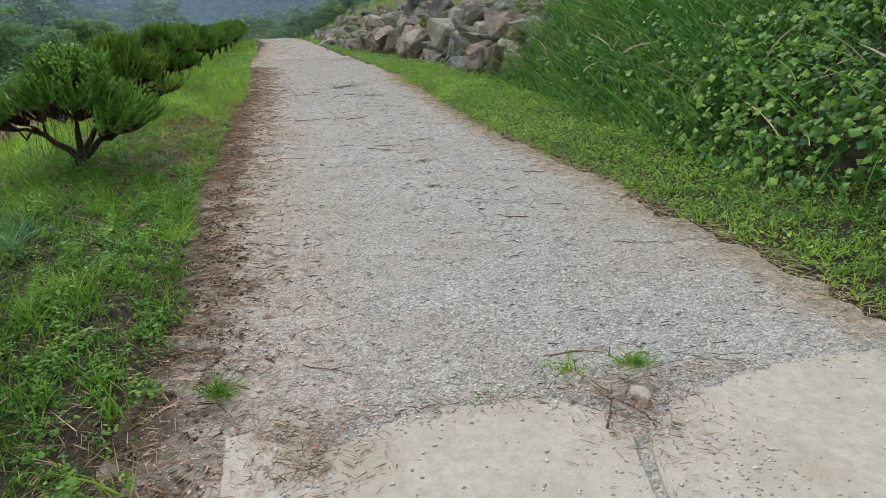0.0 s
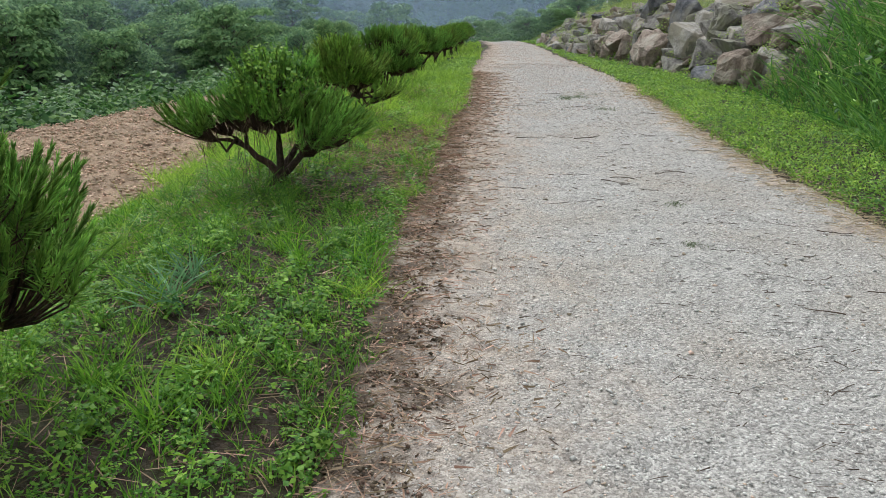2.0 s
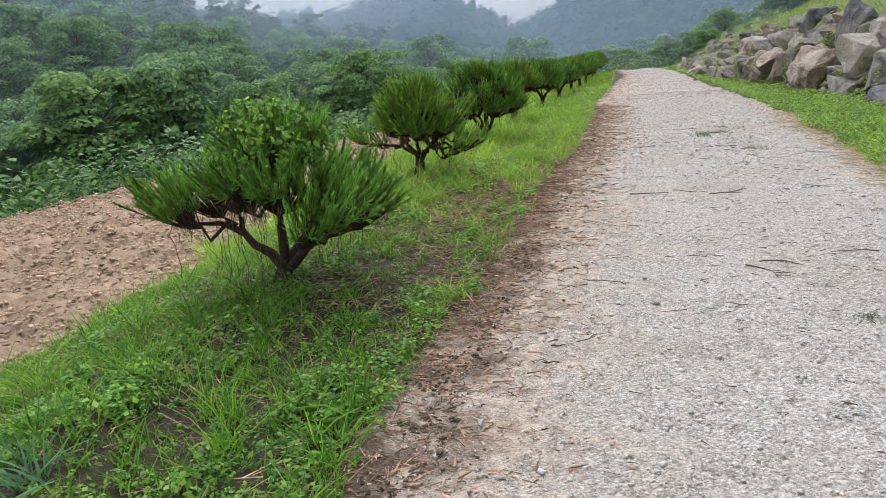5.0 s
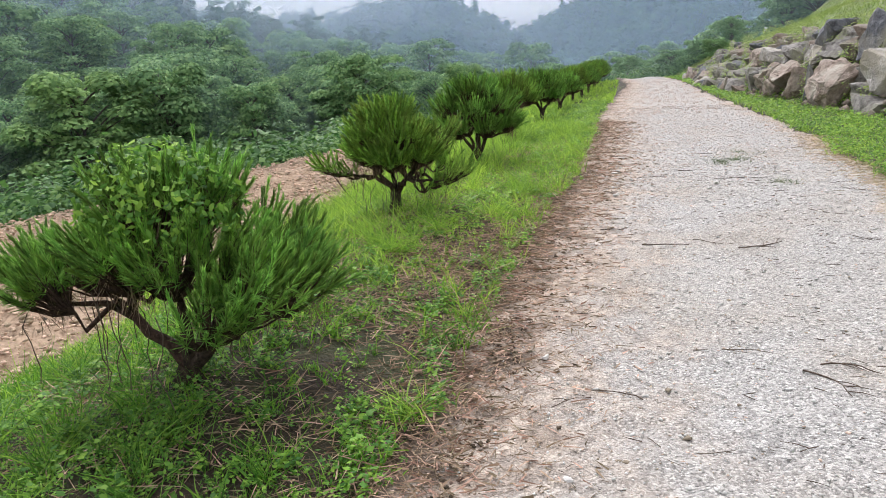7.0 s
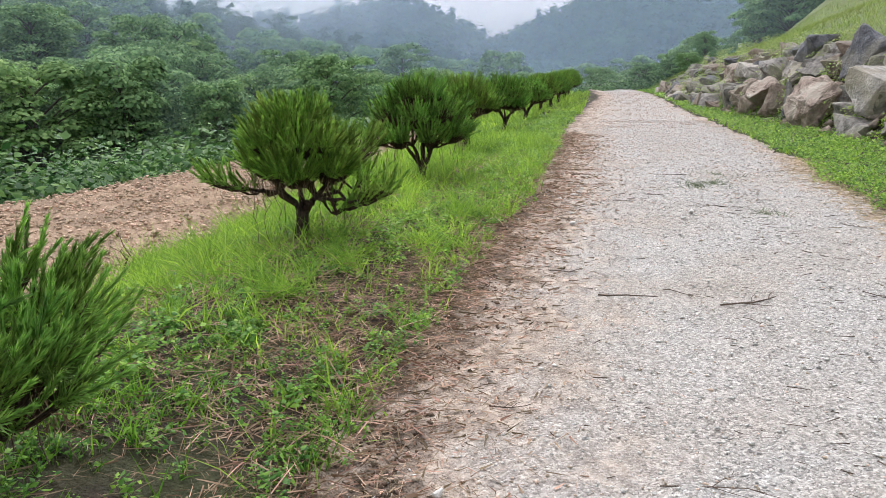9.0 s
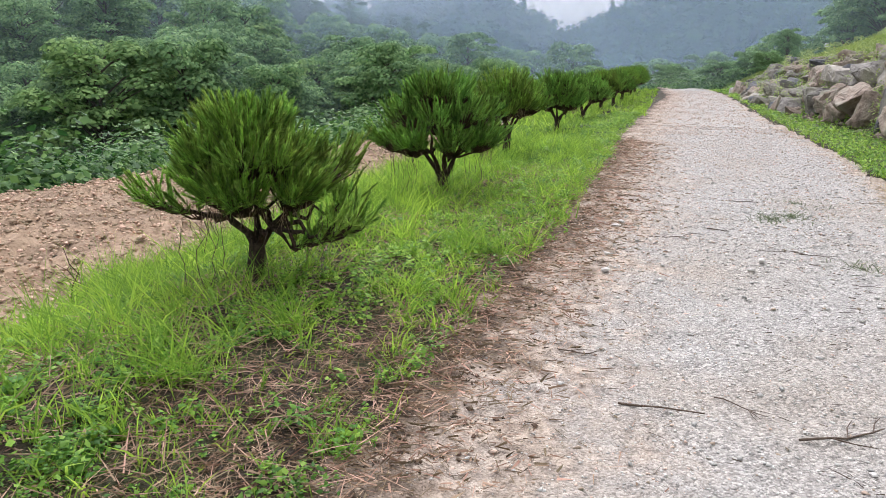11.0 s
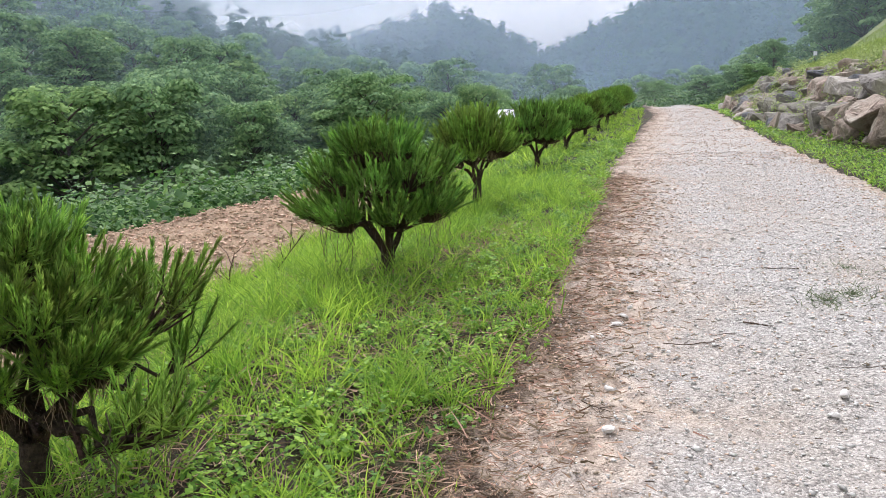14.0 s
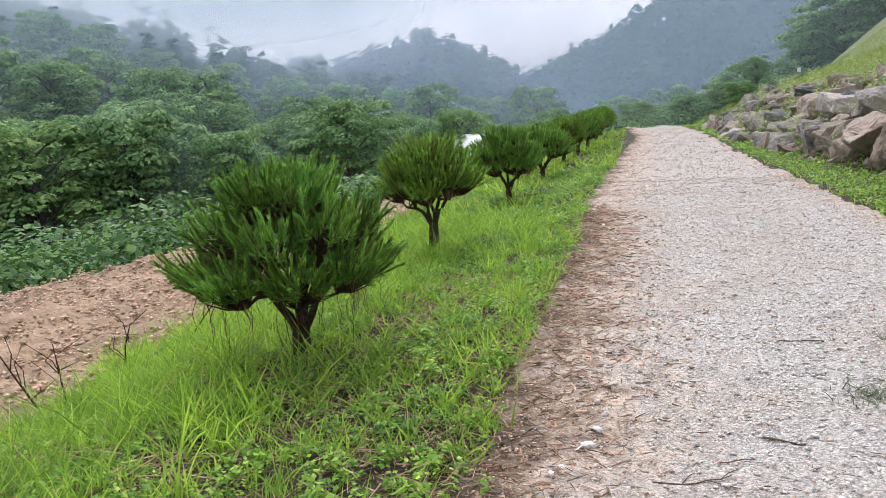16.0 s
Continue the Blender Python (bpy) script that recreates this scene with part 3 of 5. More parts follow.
def broad_tree(seed, tall, wide, leaf_mat, clusters, per, leaf):
    """A deciduous tree: tapered trunk, limbs, crown in tiers of leaf clumps."""
    rng = np.random.default_rng(seed)
    root = tagged(new("broadleaf_tree"), "broadleaf forest tree in full summer leaf", "tree", "hillside wood")
    fork = tall * rng.uniform(0.2, 0.3)
    lean = rng.normal(size=2) * 0.05 * tall
    trunk = [(np.array([0, 0, -0.6]), 0.2), (np.array([lean[0] * 0.3, lean[1] * 0.3, fork]), 0.15), (np.array([lean[0], lean[1], tall * 0.8]), 0.04)]
    part("trunk", mesh_of("trunk", *tubes([trunk], 7), TREE_BARK, True), root)
    centres, sizes, limbs = [], [], []
    for k in range(clusters):
        up = 0.28 + 0.68 * ((k + 0.5) / clusters)
        reach = wide * np.sqrt(max(0.05, 1 - ((up - 0.5) / 0.56) ** 2)) * rng.uniform(0.35, 1.0)
        q = k * 2.4 + rng.normal() * 0.4
        p = np.array([np.cos(q) * reach + lean[0] * up, np.sin(q) * reach + lean[1] * up, tall * up])
        centres.append(p)
        sizes.append(wide * rng.uniform(0.24, 0.42))
        start = np.array([lean[0] * up * 0.5, lean[1] * up * 0.5, max(fork, p[2] - reach * 0.75)])
        limbs.append([(start, 0.07), ((start + p) / 2 + [0, 0, 0.12 * reach], 0.045), (p, 0.015)])
    tagged(part("branchwork", mesh_of("branchwork", *tubes(limbs, 4), TREE_BARK), root), kind="stuff")
    pts, nor = crown_points(rng, (np.array(centres), np.array(sizes)), per, 1, 0.5)
    part("crown", mesh_of("crown", *leaf_quads(pts, nor, rng.uniform(0.7, 1.3, len(pts)) * leaf, rng), leaf_mat), root)
    return root


def ridge_pine(seed, tall):
    rng = np.random.default_rng(seed)
    root = tagged(new("ridge_pine"), "tall dark pine with bare lower trunk on the ridge", "tree", "ridge pines")
    part("trunk", mesh_of("trunk", *tubes([[(np.array([0, 0, -0.6]), 0.17), (np.array([0.1, 0, tall]), 0.03)]], 6), TREE_BARK), root)
    cs, ss = [], []
    for k in range(11):
        up = 0.5 + 0.5 * k / 10
        q = k * 2.3
        r = tall * 0.2 * (1.15 - up) * 2 * rng.uniform(0.4, 1)
        cs.append([np.cos(q) * r, np.sin(q) * r, tall * up])
        ss.append(tall * 0.11 * rng.uniform(0.7, 1.2))
    pts, nor = crown_points(rng, (np.array(cs), np.array(ss)), 110, 1, 0.5)
    part("crown", mesh_of("crown", *leaf_quads(pts, nor, rng.uniform(0.22, 0.45, len(pts)), rng, 1.7), LEAF_DARK), root)
    return root


def polar(q, r):
    return r * math.sin(radians(q)), 10 + r * math.cos(radians(q))


fine_trees = [broad_tree(100 + k, 8.4, 3.9, m, 40, 210, 0.23) for k, m in enumerate((LEAF, LEAF, LEAF_PALE, LEAF))]
light_trees = [broad_tree(120 + k, 8.6, 4.0, m, 26, 110, 0.4) for k, m in enumerate((LEAF, LEAF_PALE, LEAF, LEAF_PALE))]
pines = [ridge_pine(140 + k, 12.0 + k) for k in range(2)]
used = set()
rng = np.random.default_rng(41)
spots = []
for r in (56, 61, 67, 74, 82, 91, 101, 112, 124, 137):
    q = -84 + rng.uniform(0, 3)
    while q < 9:
        step = 6.3 if r < 80 else 8.2
        if not (q > -5 and r < 64):
            spots.append((q + rng.normal() * 1.0, r + rng.normal() * 1.8))
        q += math.degrees(step / r) * rng.uniform(0.8, 1.25)
for r in (72, 82, 93, 105, 118, 133, 150):
    q = 6.0
    while q < 24:
        spots.append((q + rng.normal() * 0.6, r + rng.normal() * 2))
        q += math.degrees(6.5 / r) * rng.uniform(0.8, 1.25)


def place(pool, x, y, turn, size, sink=0.0):
    ob = pool[int(rng.integers(len(pool)))]
    z = float(height(x, y)) - sink
    spin = Matrix.LocRotScale((x, y, z), Euler((0, 0, turn)), None)
    made = ob if ob.name not in used else copy_thing(ob, spin)
    if made is ob:
        used.add(ob.name)
        ob.matrix_basis = spin
    made.scale = (size, size, size * float(rng.uniform(0.9, 1.1)))
    return made


for q, r in spots:
    x, y = polar(q, r)
    low = float(np.interp(q, [-30, -22, -9, 6, 9], [1, 0.75, 0.55, 0.55, 1])) if r < 100 else 1.0
    place(fine_trees if r < 86 else light_trees, x, y, rng.uniform(0, 6.3), rng.uniform(0.72, 1.12) * low * (1.12 if r < 70 and q < -20 else 1.0))
for k in range(46):
    q = rng.uniform(-62, -19)
    x, y = polar(q, rng.uniform(142, 156))
    place(pines, x, y, rng.uniform(0, 6.3), rng.uniform(0.55, 0.9))
for ob in fine_trees + light_trees + pines:
    if ob.name not in used:
        x, y = polar(-70, 70 + 6 * len(used))
        place([ob], x, y, 0.0, 1.0)


def far_wood():
    """Crowns that clothe the distant hills, too many to count."""
    rng = np.random.default_rng(77)
    n = 3900
    q = rng.uniform(-66, 26, n)
    r = np.sqrt(rng.uniform(158 ** 2, 352 ** 2, n))
    x, y = r * np.sin(np.radians(q)), 10 + r * np.cos(np.radians(q))
    z = height(x, y)
    size = rng.uniform(3.2, 6.0, n)
    per = 34
    d = unit(rng.normal(size=(n, per, 3)))
    d[..., 2] = np.abs(d[..., 2]) * 1.0
    c = np.stack([x, y, z + size * 0.75], -1)[:, None] + d * size[:, None, None] * rng.uniform(0.5, 1.0, (n, per, 1)) * np.where(rng.uniform(size=(n, 1, 1)) < 0.45, [[[0.5, 0.5, 1.7]]], [[[0.8, 0.8, 1.15]]])
    nor = unit(d + [0, 0, 0.5] + rng.normal(size=d.shape) * 0.3)
    sz = (size[:, None] * rng.uniform(0.28, 0.5, (n, per))).ravel()
    me = mesh_of("far_wood", *leaf_quads(c.reshape(-1, 3), nor.reshape(-1, 3), sz, rng, 1.3), FAR_LEAF)
    tagged(new("far_wood", me), "dense mixed woodland covering the distant misty hills", "woodland", kind="stuff")


far_wood()


def undergrowth():
    """Bushes along the far rim of the field and the bend of the road."""
    rng = np.random.default_rng(78)
    spots_u = []
    for k in range(150):
        y = rng.uniform(2, 34)
        spots_u.append((float(field_edge(y)) - rng.uniform(2.2, 9), y, rng.uniform(0.8, 1.9)))
    for k in range(240):
        q, r = rng.uniform(-70, -8), rng.uniform(42, 58)
        spots_u.append((*polar(q, r), rng.uniform(1.0, 2.0)))
    for k in range(300):
        q, r = rng.uniform(-75, -24), rng.uniform(27, 47)
        spots_u.append((*polar(q, r), rng.uniform(0.9, 2.0) * (1.25 if q < -36 else 1.0)))
    for k in range(70):
        q, r = rng.uniform(-6, 8), rng.uniform(36, 46)
        spots_u.append((*polar(q, r), rng.uniform(0.5, 1.1)))
    s = np.array([p for p in spots_u if p[0] < field_edge(p[1]) - 0.9 or p[1] > 34])
    z = height(s[:, 0], s[:, 1])
    per = 240
    d = unit(rng.normal(size=(len(s), per, 3)))
    d[..., 2] = np.abs(d[..., 2])
    c = np.stack([s[:, 0], s[:, 1], z], -1)[:, None] + d * s[:, 2][:, None, None] * rng.uniform(0.4, 1.1, (len(s), per, 1))
    nor = unit(d + [0, 0, 0.6] + rng.normal(size=d.shape) * 0.4)
    sz = ((0.05 + 0.05 * s[:, 2][:, None]) * rng.uniform(0.6, 1.5, (len(s), per))).ravel()
    me = mesh_of("undergrowth", *leaf_quads(c.reshape(-1, 3), nor.reshape(-1, 3), sz, rng), BUSH)
    tagged(new("undergrowth", me), "low green bushes between the field and the wood", "bushes", kind="stuff")


undergrowth()

# ---- pine shrubs in a row beside the track ----


def dome_pads(seed, tall, wide, low=0.42):
    """Foliage pads of a rounded crown: rings of (x, y, z, radius, height, shoots)."""
    rng = np.random.default_rng(seed)
    rings = ((8, 0.36, low, 0.165), (7, 0.3, (low + 0.76) / 2 + 0.01, 0.175), (5, 0.15, 0.76, 0.17))
    pads = []
    for count, out, up, size in rings:
        start = rng.uniform(0, 6.28)
        for k in range(count):
            q = start + k * 6.283 / count + rng.normal() * 0.14
            r = out * wide * rng.uniform(0.85, 1.12)
            s = size * wide * rng.uniform(0.85, 1.15)
            pads.append((math.cos(q) * r, math.sin(q) * r, tall * up * rng.uniform(0.93, 1.05), s, s * 0.62, int(38 * rng.uniform(0.85, 1.2))))
    return pads


def pine_shrub(seed, tall, pads, needle_mat, label, fork_z, trunk_r=0.055, dry=60, per=110, needle=0.0033, groups=None, rise=0.58, stout=0.46):
    """A clipped pine: short trunk, a limb to each pad of foliage, upright needle brushes on every pad."""
    rng = np.random.default_rng(seed)
    root = tagged(new("pine_shrub"), label, "pine shrub", "row of pine shrubs")
    fork = np.array([0.02, 0.0, fork_z])
    part("trunk", mesh_of("trunk", *tubes([[(np.array([0, 0, -0.15]), trunk_r * 1.7), (np.array([0.0, 0, 0.02]), trunk_r * 1.25), (fork * 0.6, trunk_r), (fork, trunk_r * 0.9)]], 10), BARK, True), root)
    feet, elbows = [], {}
    place_of = groups or [int(((math.atan2(p[1], p[0]) / 6.283) % 1) * 5) for p in pads]
    for k, (x, y, z, r, h, n) in enumerate(pads):
        hub = np.array([x, y, z])
        under = hub - [x * 0.22, y * 0.22, h * 0.85]
        bend = rng.normal(size=3) * 0.03
        if place_of[k] not in elbows:
            mates = np.array([p[:3] for p, g in zip(pads, place_of) if g == place_of[k]]).mean(0)
            elbow = fork + (mates - [0, 0, 0.12] - fork) * [0.55, 0.55, rise] + rng.normal(size=3) * 0.03
            elbows[place_of[k]] = elbow
            thick = trunk_r * stout
            path = [(fork * [1, 1, 0.7], thick * 1.1), (fork + (elbow - fork) * [0.36, 0.36, 0.34] + bend * 0.4, thick * 0.95), (fork + (elbow - fork) * [0.72, 0.72, 0.68] - bend * 0.4, thick * 0.8),
                    (elbow, thick * 0.7), ((elbow + under) / 2 + bend, thick * 0.5), (under, thick * 0.3)]
        else:
            elbow = elbows[place_of[k]]
            thick = trunk_r * 0.32
            path = [(elbow - [0, 0, 0.015], thick), (elbow + (under - elbow) * [0.4, 0.4, 0.25] + bend, thick * 0.85), (elbow + (under - elbow) * [0.75, 0.75, 0.65] - bend, thick * 0.65), (under, thick * 0.45)]
        limb = part("limb", mesh_of("limb", *tubes([path], 7), RED_BARK if k % 3 == 0 else BARK, True), root)
        m = int(n * 1.25)
        q, up = rng.uniform(0, 6.283, m), rng.uniform(-0.5, 1.0, m)
        out = np.stack([np.sqrt(1 - up ** 2) * np.cos(q), np.sqrt(1 - up ** 2) * np.sin(q), up], -1)
        foot = hub + out * [r * 0.72, r * 0.72, h * 0.7] * rng.uniform(0.6, 1.1, (m, 1))
        away = unit(np.array([[x, y, 0.0]]) + 1e-6)
        low = np.clip((0.75 * tall - z) / (0.4 * tall), 0, 1)
        way = unit(out * [0.42, 0.42, 0.2] + away * (0.1 + 0.3 * low) + [0, 0, 0.85 - 0.15 * low] + rng.normal(size=(m, 3)) * 0.14)
        reach = rng.uniform(0.13, 0.24, m)
        tip = foot + way * reach[:, None]
        feet.append(foot)
        twigs = [[(under, 0.008), ((under + foot[s]) / 2 + [0, 0, -0.02], 0.006), (foot[s], 0.004), (tip[s], 0.002)] for s in range(m)]
        tagged(part("branchwork", mesh_of("branchwork", *tubes(twigs, 3), RED_BARK), limb), kind="stuff")
        along = rng.uniform(0.0, 1.0, (m, per)) ** 0.85
        base = foot[:, None] + (tip - foot)[:, None] * along[..., None]
        side = unit(np.cross(np.repeat(way[:, None], per, 1), rng.normal(size=(m, per, 3))))
        old = along < 0.22
        dirn = unit(way[:, None] + side * np.where(old, rng.uniform(0.7, 1.7, (m, per)), rng.uniform(0.12, 0.42, (m, per)))[..., None]).reshape(-1, 3)
        length = (rng.uniform(0.036, 0.06, (m, per)) * np.where(old, 1.5, 1.1 - 0.25 * along)).reshape(-1)
        at = base.reshape(-1, 3)
        across = unit(np.cross(dirn, rng.normal(size=dirn.shape))) * needle
        v = np.stack([at - across, at + across, at + dirn * length[:, None]], 1).reshape(-1, 3)
        me = mesh_of("needle_pad", v, np.arange(len(v)).reshape(-1, 3), needle_mat)
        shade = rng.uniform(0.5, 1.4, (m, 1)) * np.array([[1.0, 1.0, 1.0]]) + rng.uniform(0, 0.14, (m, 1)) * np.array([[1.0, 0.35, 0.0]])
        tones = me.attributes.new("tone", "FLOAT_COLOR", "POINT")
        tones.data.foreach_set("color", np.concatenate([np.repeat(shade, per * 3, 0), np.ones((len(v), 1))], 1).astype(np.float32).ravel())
        tagged(part("needle_pad", me, limb, "upright green needle brushes"), kind="stuff")
    foot = np.concatenate(feet)
    m = len(foot)
    k = dry * 14
    pick = rng.integers(m, size=dry)
    low = np.repeat(foot[pick] - [0, 0, 0.06], 14, 0) * [0.95, 0.95, 1] + rng.normal(size=(k, 3)) * 0.03
    v, f = blades(low, unit(np.stack([rng.normal(size=k) * 0.3, rng.normal(size=k) * 0.3, -np.ones(k)], 1)), rng.uniform(0.06, 0.13, k), np.full(k, 0.004), np.full(k, 0.3), rng, 2)
    part("withered_needles", mesh_of("withered_needles", v, f, DRY_NEEDLE), root, "brown withered needles hanging below")
    return root


def hanging_vines(seed, count, wide, top, low):
    rng = np.random.default_rng(seed)
    paths = []
    for _ in range(count):
        q, r = rng.uniform(0, 2 * np.pi), wide * rng.uniform(0.2, 0.5)
        p = np.array([np.cos(q) * r, np.sin(q) * r, top * rng.uniform(0.8, 1.1)])
        steps = 6
        path = []
        end = rng.uniform(low, top * 0.5)
        for k in range(steps):
            f = k / (steps - 1)
            path.append((p * [1, 1, 1 - f] + [rng.normal() * 0.012, rng.normal() * 0.012, end * f], 0.0028))
        paths.append(path)
    return tubes(paths, 3)


def stands(ob, x, y, turn=0.0):
    ob.matrix_basis = pose(x, y, float(height(x, y)) + 0.0, 0, 0, turn)
    return ob


shrub_a = stands(pine_shrub(11, 1.3, dome_pads(1, 1.5, 1.45), NEEDLE, "dense bright green pine shrub beside the track", 0.28), -2.92, 2.6)
B_PADS = [(-0.74, -0.05, 0.52, 0.22, 0.14, 30), (-0.52, 0.06, 0.54, 0.22, 0.14, 26), (0.48, -0.12, 0.46, 0.25, 0.18, 40), (0.44, 0.22, 0.48, 0.24, 0.17, 26), (0.04, 0.28, 0.8, 0.24, 0.17, 24),
          (-0.02, -0.08, 0.88, 0.25, 0.19, 34), (0.16, 0.12, 0.88, 0.22, 0.17, 24), (0.38, -0.32, 0.42, 0.19, 0.15, 20), (-0.1, -0.22, 0.64, 0.2, 0.17, 26),
          (0.14, -0.2, 0.62, 0.21, 0.17, 28), (-0.18, 0.02, 0.72, 0.19, 0.16, 24), (0.28, 0.04, 0.62, 0.2, 0.17, 28), (-0.56, -0.22, 0.5, 0.17, 0.11, 18),
          (0.44, 0.46, 0.48, 0.24, 0.17, 30), (0.2, 0.55, 0.56, 0.24, 0.17, 28), (0.6, 0.16, 0.42, 0.18, 0.14, 22), (-0.33, 0.0, 0.58, 0.2, 0.15, 26), (-0.24, 0.3, 0.58, 0.2, 0.15, 24)]
shrub_b = stands(pine_shrub(12, 1.2, [(*p[:5], int(p[5] * 1.35)) for p in B_PADS], NEEDLE, "spreading pine shrub overgrown with leafy climbing vines", 0.09, 0.06,
                            groups=[0, 0, 2, 2, 1, 1, 1, 2, 1, 1, 1, 1, 0, 3, 3, 2, 0, 1], rise=0.85, stout=0.58), -2.6, 6.55)
LOW_ARMS = [(0.36, -0.05, 0.27, 0.1, 0.05, 6), (0.5, -0.08, 0.31, 0.11, 0.05, 8), (0.63, -0.1, 0.36, 0.12, 0.06, 10), (0.74, -0.12, 0.41, 0.09, 0.06, 7),
            (0.42, 0.36, 0.66, 0.17, 0.12, 26), (0.24, 0.5, 0.62, 0.17, 0.12, 24), (0.4, 0.5, 0.4, 0.12, 0.06, 10),
            (-0.42, -0.08, 0.42, 0.1, 0.05, 6), (-0.56, -0.1, 0.45, 0.11, 0.05, 8), (-0.68, -0.12, 0.48, 0.1, 0.06, 8)]
shrub_c = stands(pine_shrub(13, 1.26, dome_pads(3, 1.22, 0.88, 0.47) + LOW_ARMS, NEEDLE_YELLOW, "domed pine shrub with yellowing needles and low side branches", 0.24), -2.72, 10.4)
shrub_d = stands(pine_shrub(14, 1.3, dome_pads(4, 1.4, 1.36), NEEDLE, "full rounded pine shrub with hanging dry stems", 0.18, 0.062), -2.61, 14.06)
shrub_e = stands(pine_shrub(15, 1.3, dome_pads(5, 1.38, 1.15, 0.54), NEEDLE_YELLOW, "thin-crowned pine shrub on a bare reddish trunk", 0.4), -2.66, 17.65)
shrub_f = stands(pine_shrub(16, 1.3, dome_pads(6, 1.3, 1.22, 0.48), NEEDLE, "small green pine shrub further along the row", 0.25), -2.5, 21.8)
far_a = stands(pine_shrub(17, 1.2, dome_pads(7, 1.2, 1.3, 0.48), NEEDLE, "far pine shrub of the roadside row", 0.25, per=36, needle=0.006), -2.35, 25.2)
far_b = stands(pine_shrub(18, 1.2, dome_pads(8, 1.25, 1.2, 0.5), NEEDLE_YELLOW, "far yellowish pine shrub of the roadside row", 0.25, per=36, needle=0.006), -2.2, 28.4)
for ob, x, y, turn in ((far_a, -2.05, 31.4, 200), (far_b, -1.95, 34.0, 300), (far_a, -1.85, 37.2, 20), (far_b, -1.8, 40.2, 100)):
    copy_thing(ob, pose(x, y, float(height(x, y)), 0, 0, turn))
for ob, seed, count in ((shrub_b, 31, 26), (shrub_d, 32, 30), (shrub_c, 33, 12)):
    for k in range(count):
        part("hanging_stem", mesh_of("hanging_stem", *hanging_vines(seed * 100 + k, 1, 1.3, 0.55, 0.06), TWIG), ob, "thin withered hanging stem")


def vine_on(ob, seed, count):
    rng = np.random.default_rng(seed)
    q, up = rng.uniform(0, 2 * np.pi, count), rng.uniform(-0.1, 1, count)
    d = np.stack([np.sqrt(1 - up ** 2) * np.cos(q), np.sqrt(1 - up ** 2) * np.sin(q), up], -1)
    c = np.array([0.02, 0, 0.82]) + d * rng.uniform(0.72, 1.12, (count, 1)) * [0.36, 0.36, 0.36]
    grown = wave(c[:, 0] * 3, c[:, 2] * 3 + c[:, 1] * 2, seed, 0.6) > -0.25
    c, d, count = c[grown], d[grown], int(grown.sum())
    part("climbing_vine", mesh_of("climbing_vine", *leaf_quads(c, unit(d + rng.normal(size=d.shape) * 0.7 + [0, 0, 0.2]), rng.uniform(0.013, 0.03, count), rng, 1.8), VINE_SHOOT), ob, "broad light green vine leaves")


vine_on(shrub_b, 51, 2600)

# ---- boulders along the bank ----


def boulder(seed, size, kind, label):
    """An angular quarried block: a hull of scattered points, broken edges, cracked rough faces."""
    rng = np.random.default_rng(seed)
    bm = bmesh.new()
    pts = rng.uniform(-1, 1, size=(13, 3))
    pts = pts / np.maximum(np.abs(pts).max(1, keepdims=True), 0.4) * rng.uniform(0.78, 1.0, (13, 1))
    for p in pts:
        bm.verts.new(p * np.array(size) * 0.56)
    hull = bmesh.ops.convex_hull(bm, input=bm.verts[:])
    bmesh.ops.delete(bm, geom=[g for g in hull["geom_interior"] if isinstance(g, bmesh.types.BMVert)], context="VERTS")
    bmesh.ops.bevel(bm, geom=bm.edges[:], offset=0.07 * min(size), segments=2, affect="EDGES", profile=0.5, clamp_overlap=True)
    for v in bm.verts:
        v.co = [max(-0.6 * a, min(0.6 * a, c)) for c, a in zip(v.co, size)]
    bmesh.ops.triangulate(bm, faces=bm.faces[:])
    for _ in range(2):
        bmesh.ops.subdivide_edges(bm, edges=[e for e in bm.edges if e.calc_length() > 0.11], cuts=1)
        bmesh.ops.triangulate(bm, faces=[f for f in bm.faces if len(f.verts) > 3])
    off = Vector((seed * 1.7, seed * 0.3, 0))
    rough = min(1.0, min(size) / 0.8)
    for v in bm.verts:
        q = v.co * 2.4 + off
        crack = max(0.0, 1 - abs(noise.noise(v.co * 2.2 - off)) * 9)
        step = round((noise.noise(q * 1.3) + 1) * 3) / 3 - 1
        n = noise.noise(q) * 0.07 + noise.noise(q * 2) * 0.05 + noise.noise(v.co * 7 + off) * 0.03 + noise.noise(v.co * 17 + off) * 0.02 + step * 0.06 - crack * 0.05
        v.co += v.co.normalized() * n * rough
    me = bpy.data.meshes.new("boulder")
    bm.to_mesh(me)
    bm.free()
    me.materials.append(STONES[kind])
    return tagged(new("boulder", me), label, "boulder", "boulders of the bank")


WORDS = {"grey": "angular grey boulder set in the grassy bank", "pink": "large pinkish cracked boulder in the bank", "brown": "rusty brown block of stone in the bank",
         "dark": "dark slate slab leaning in the bank", "pale": "pale flat-topped boulder on the bank"}
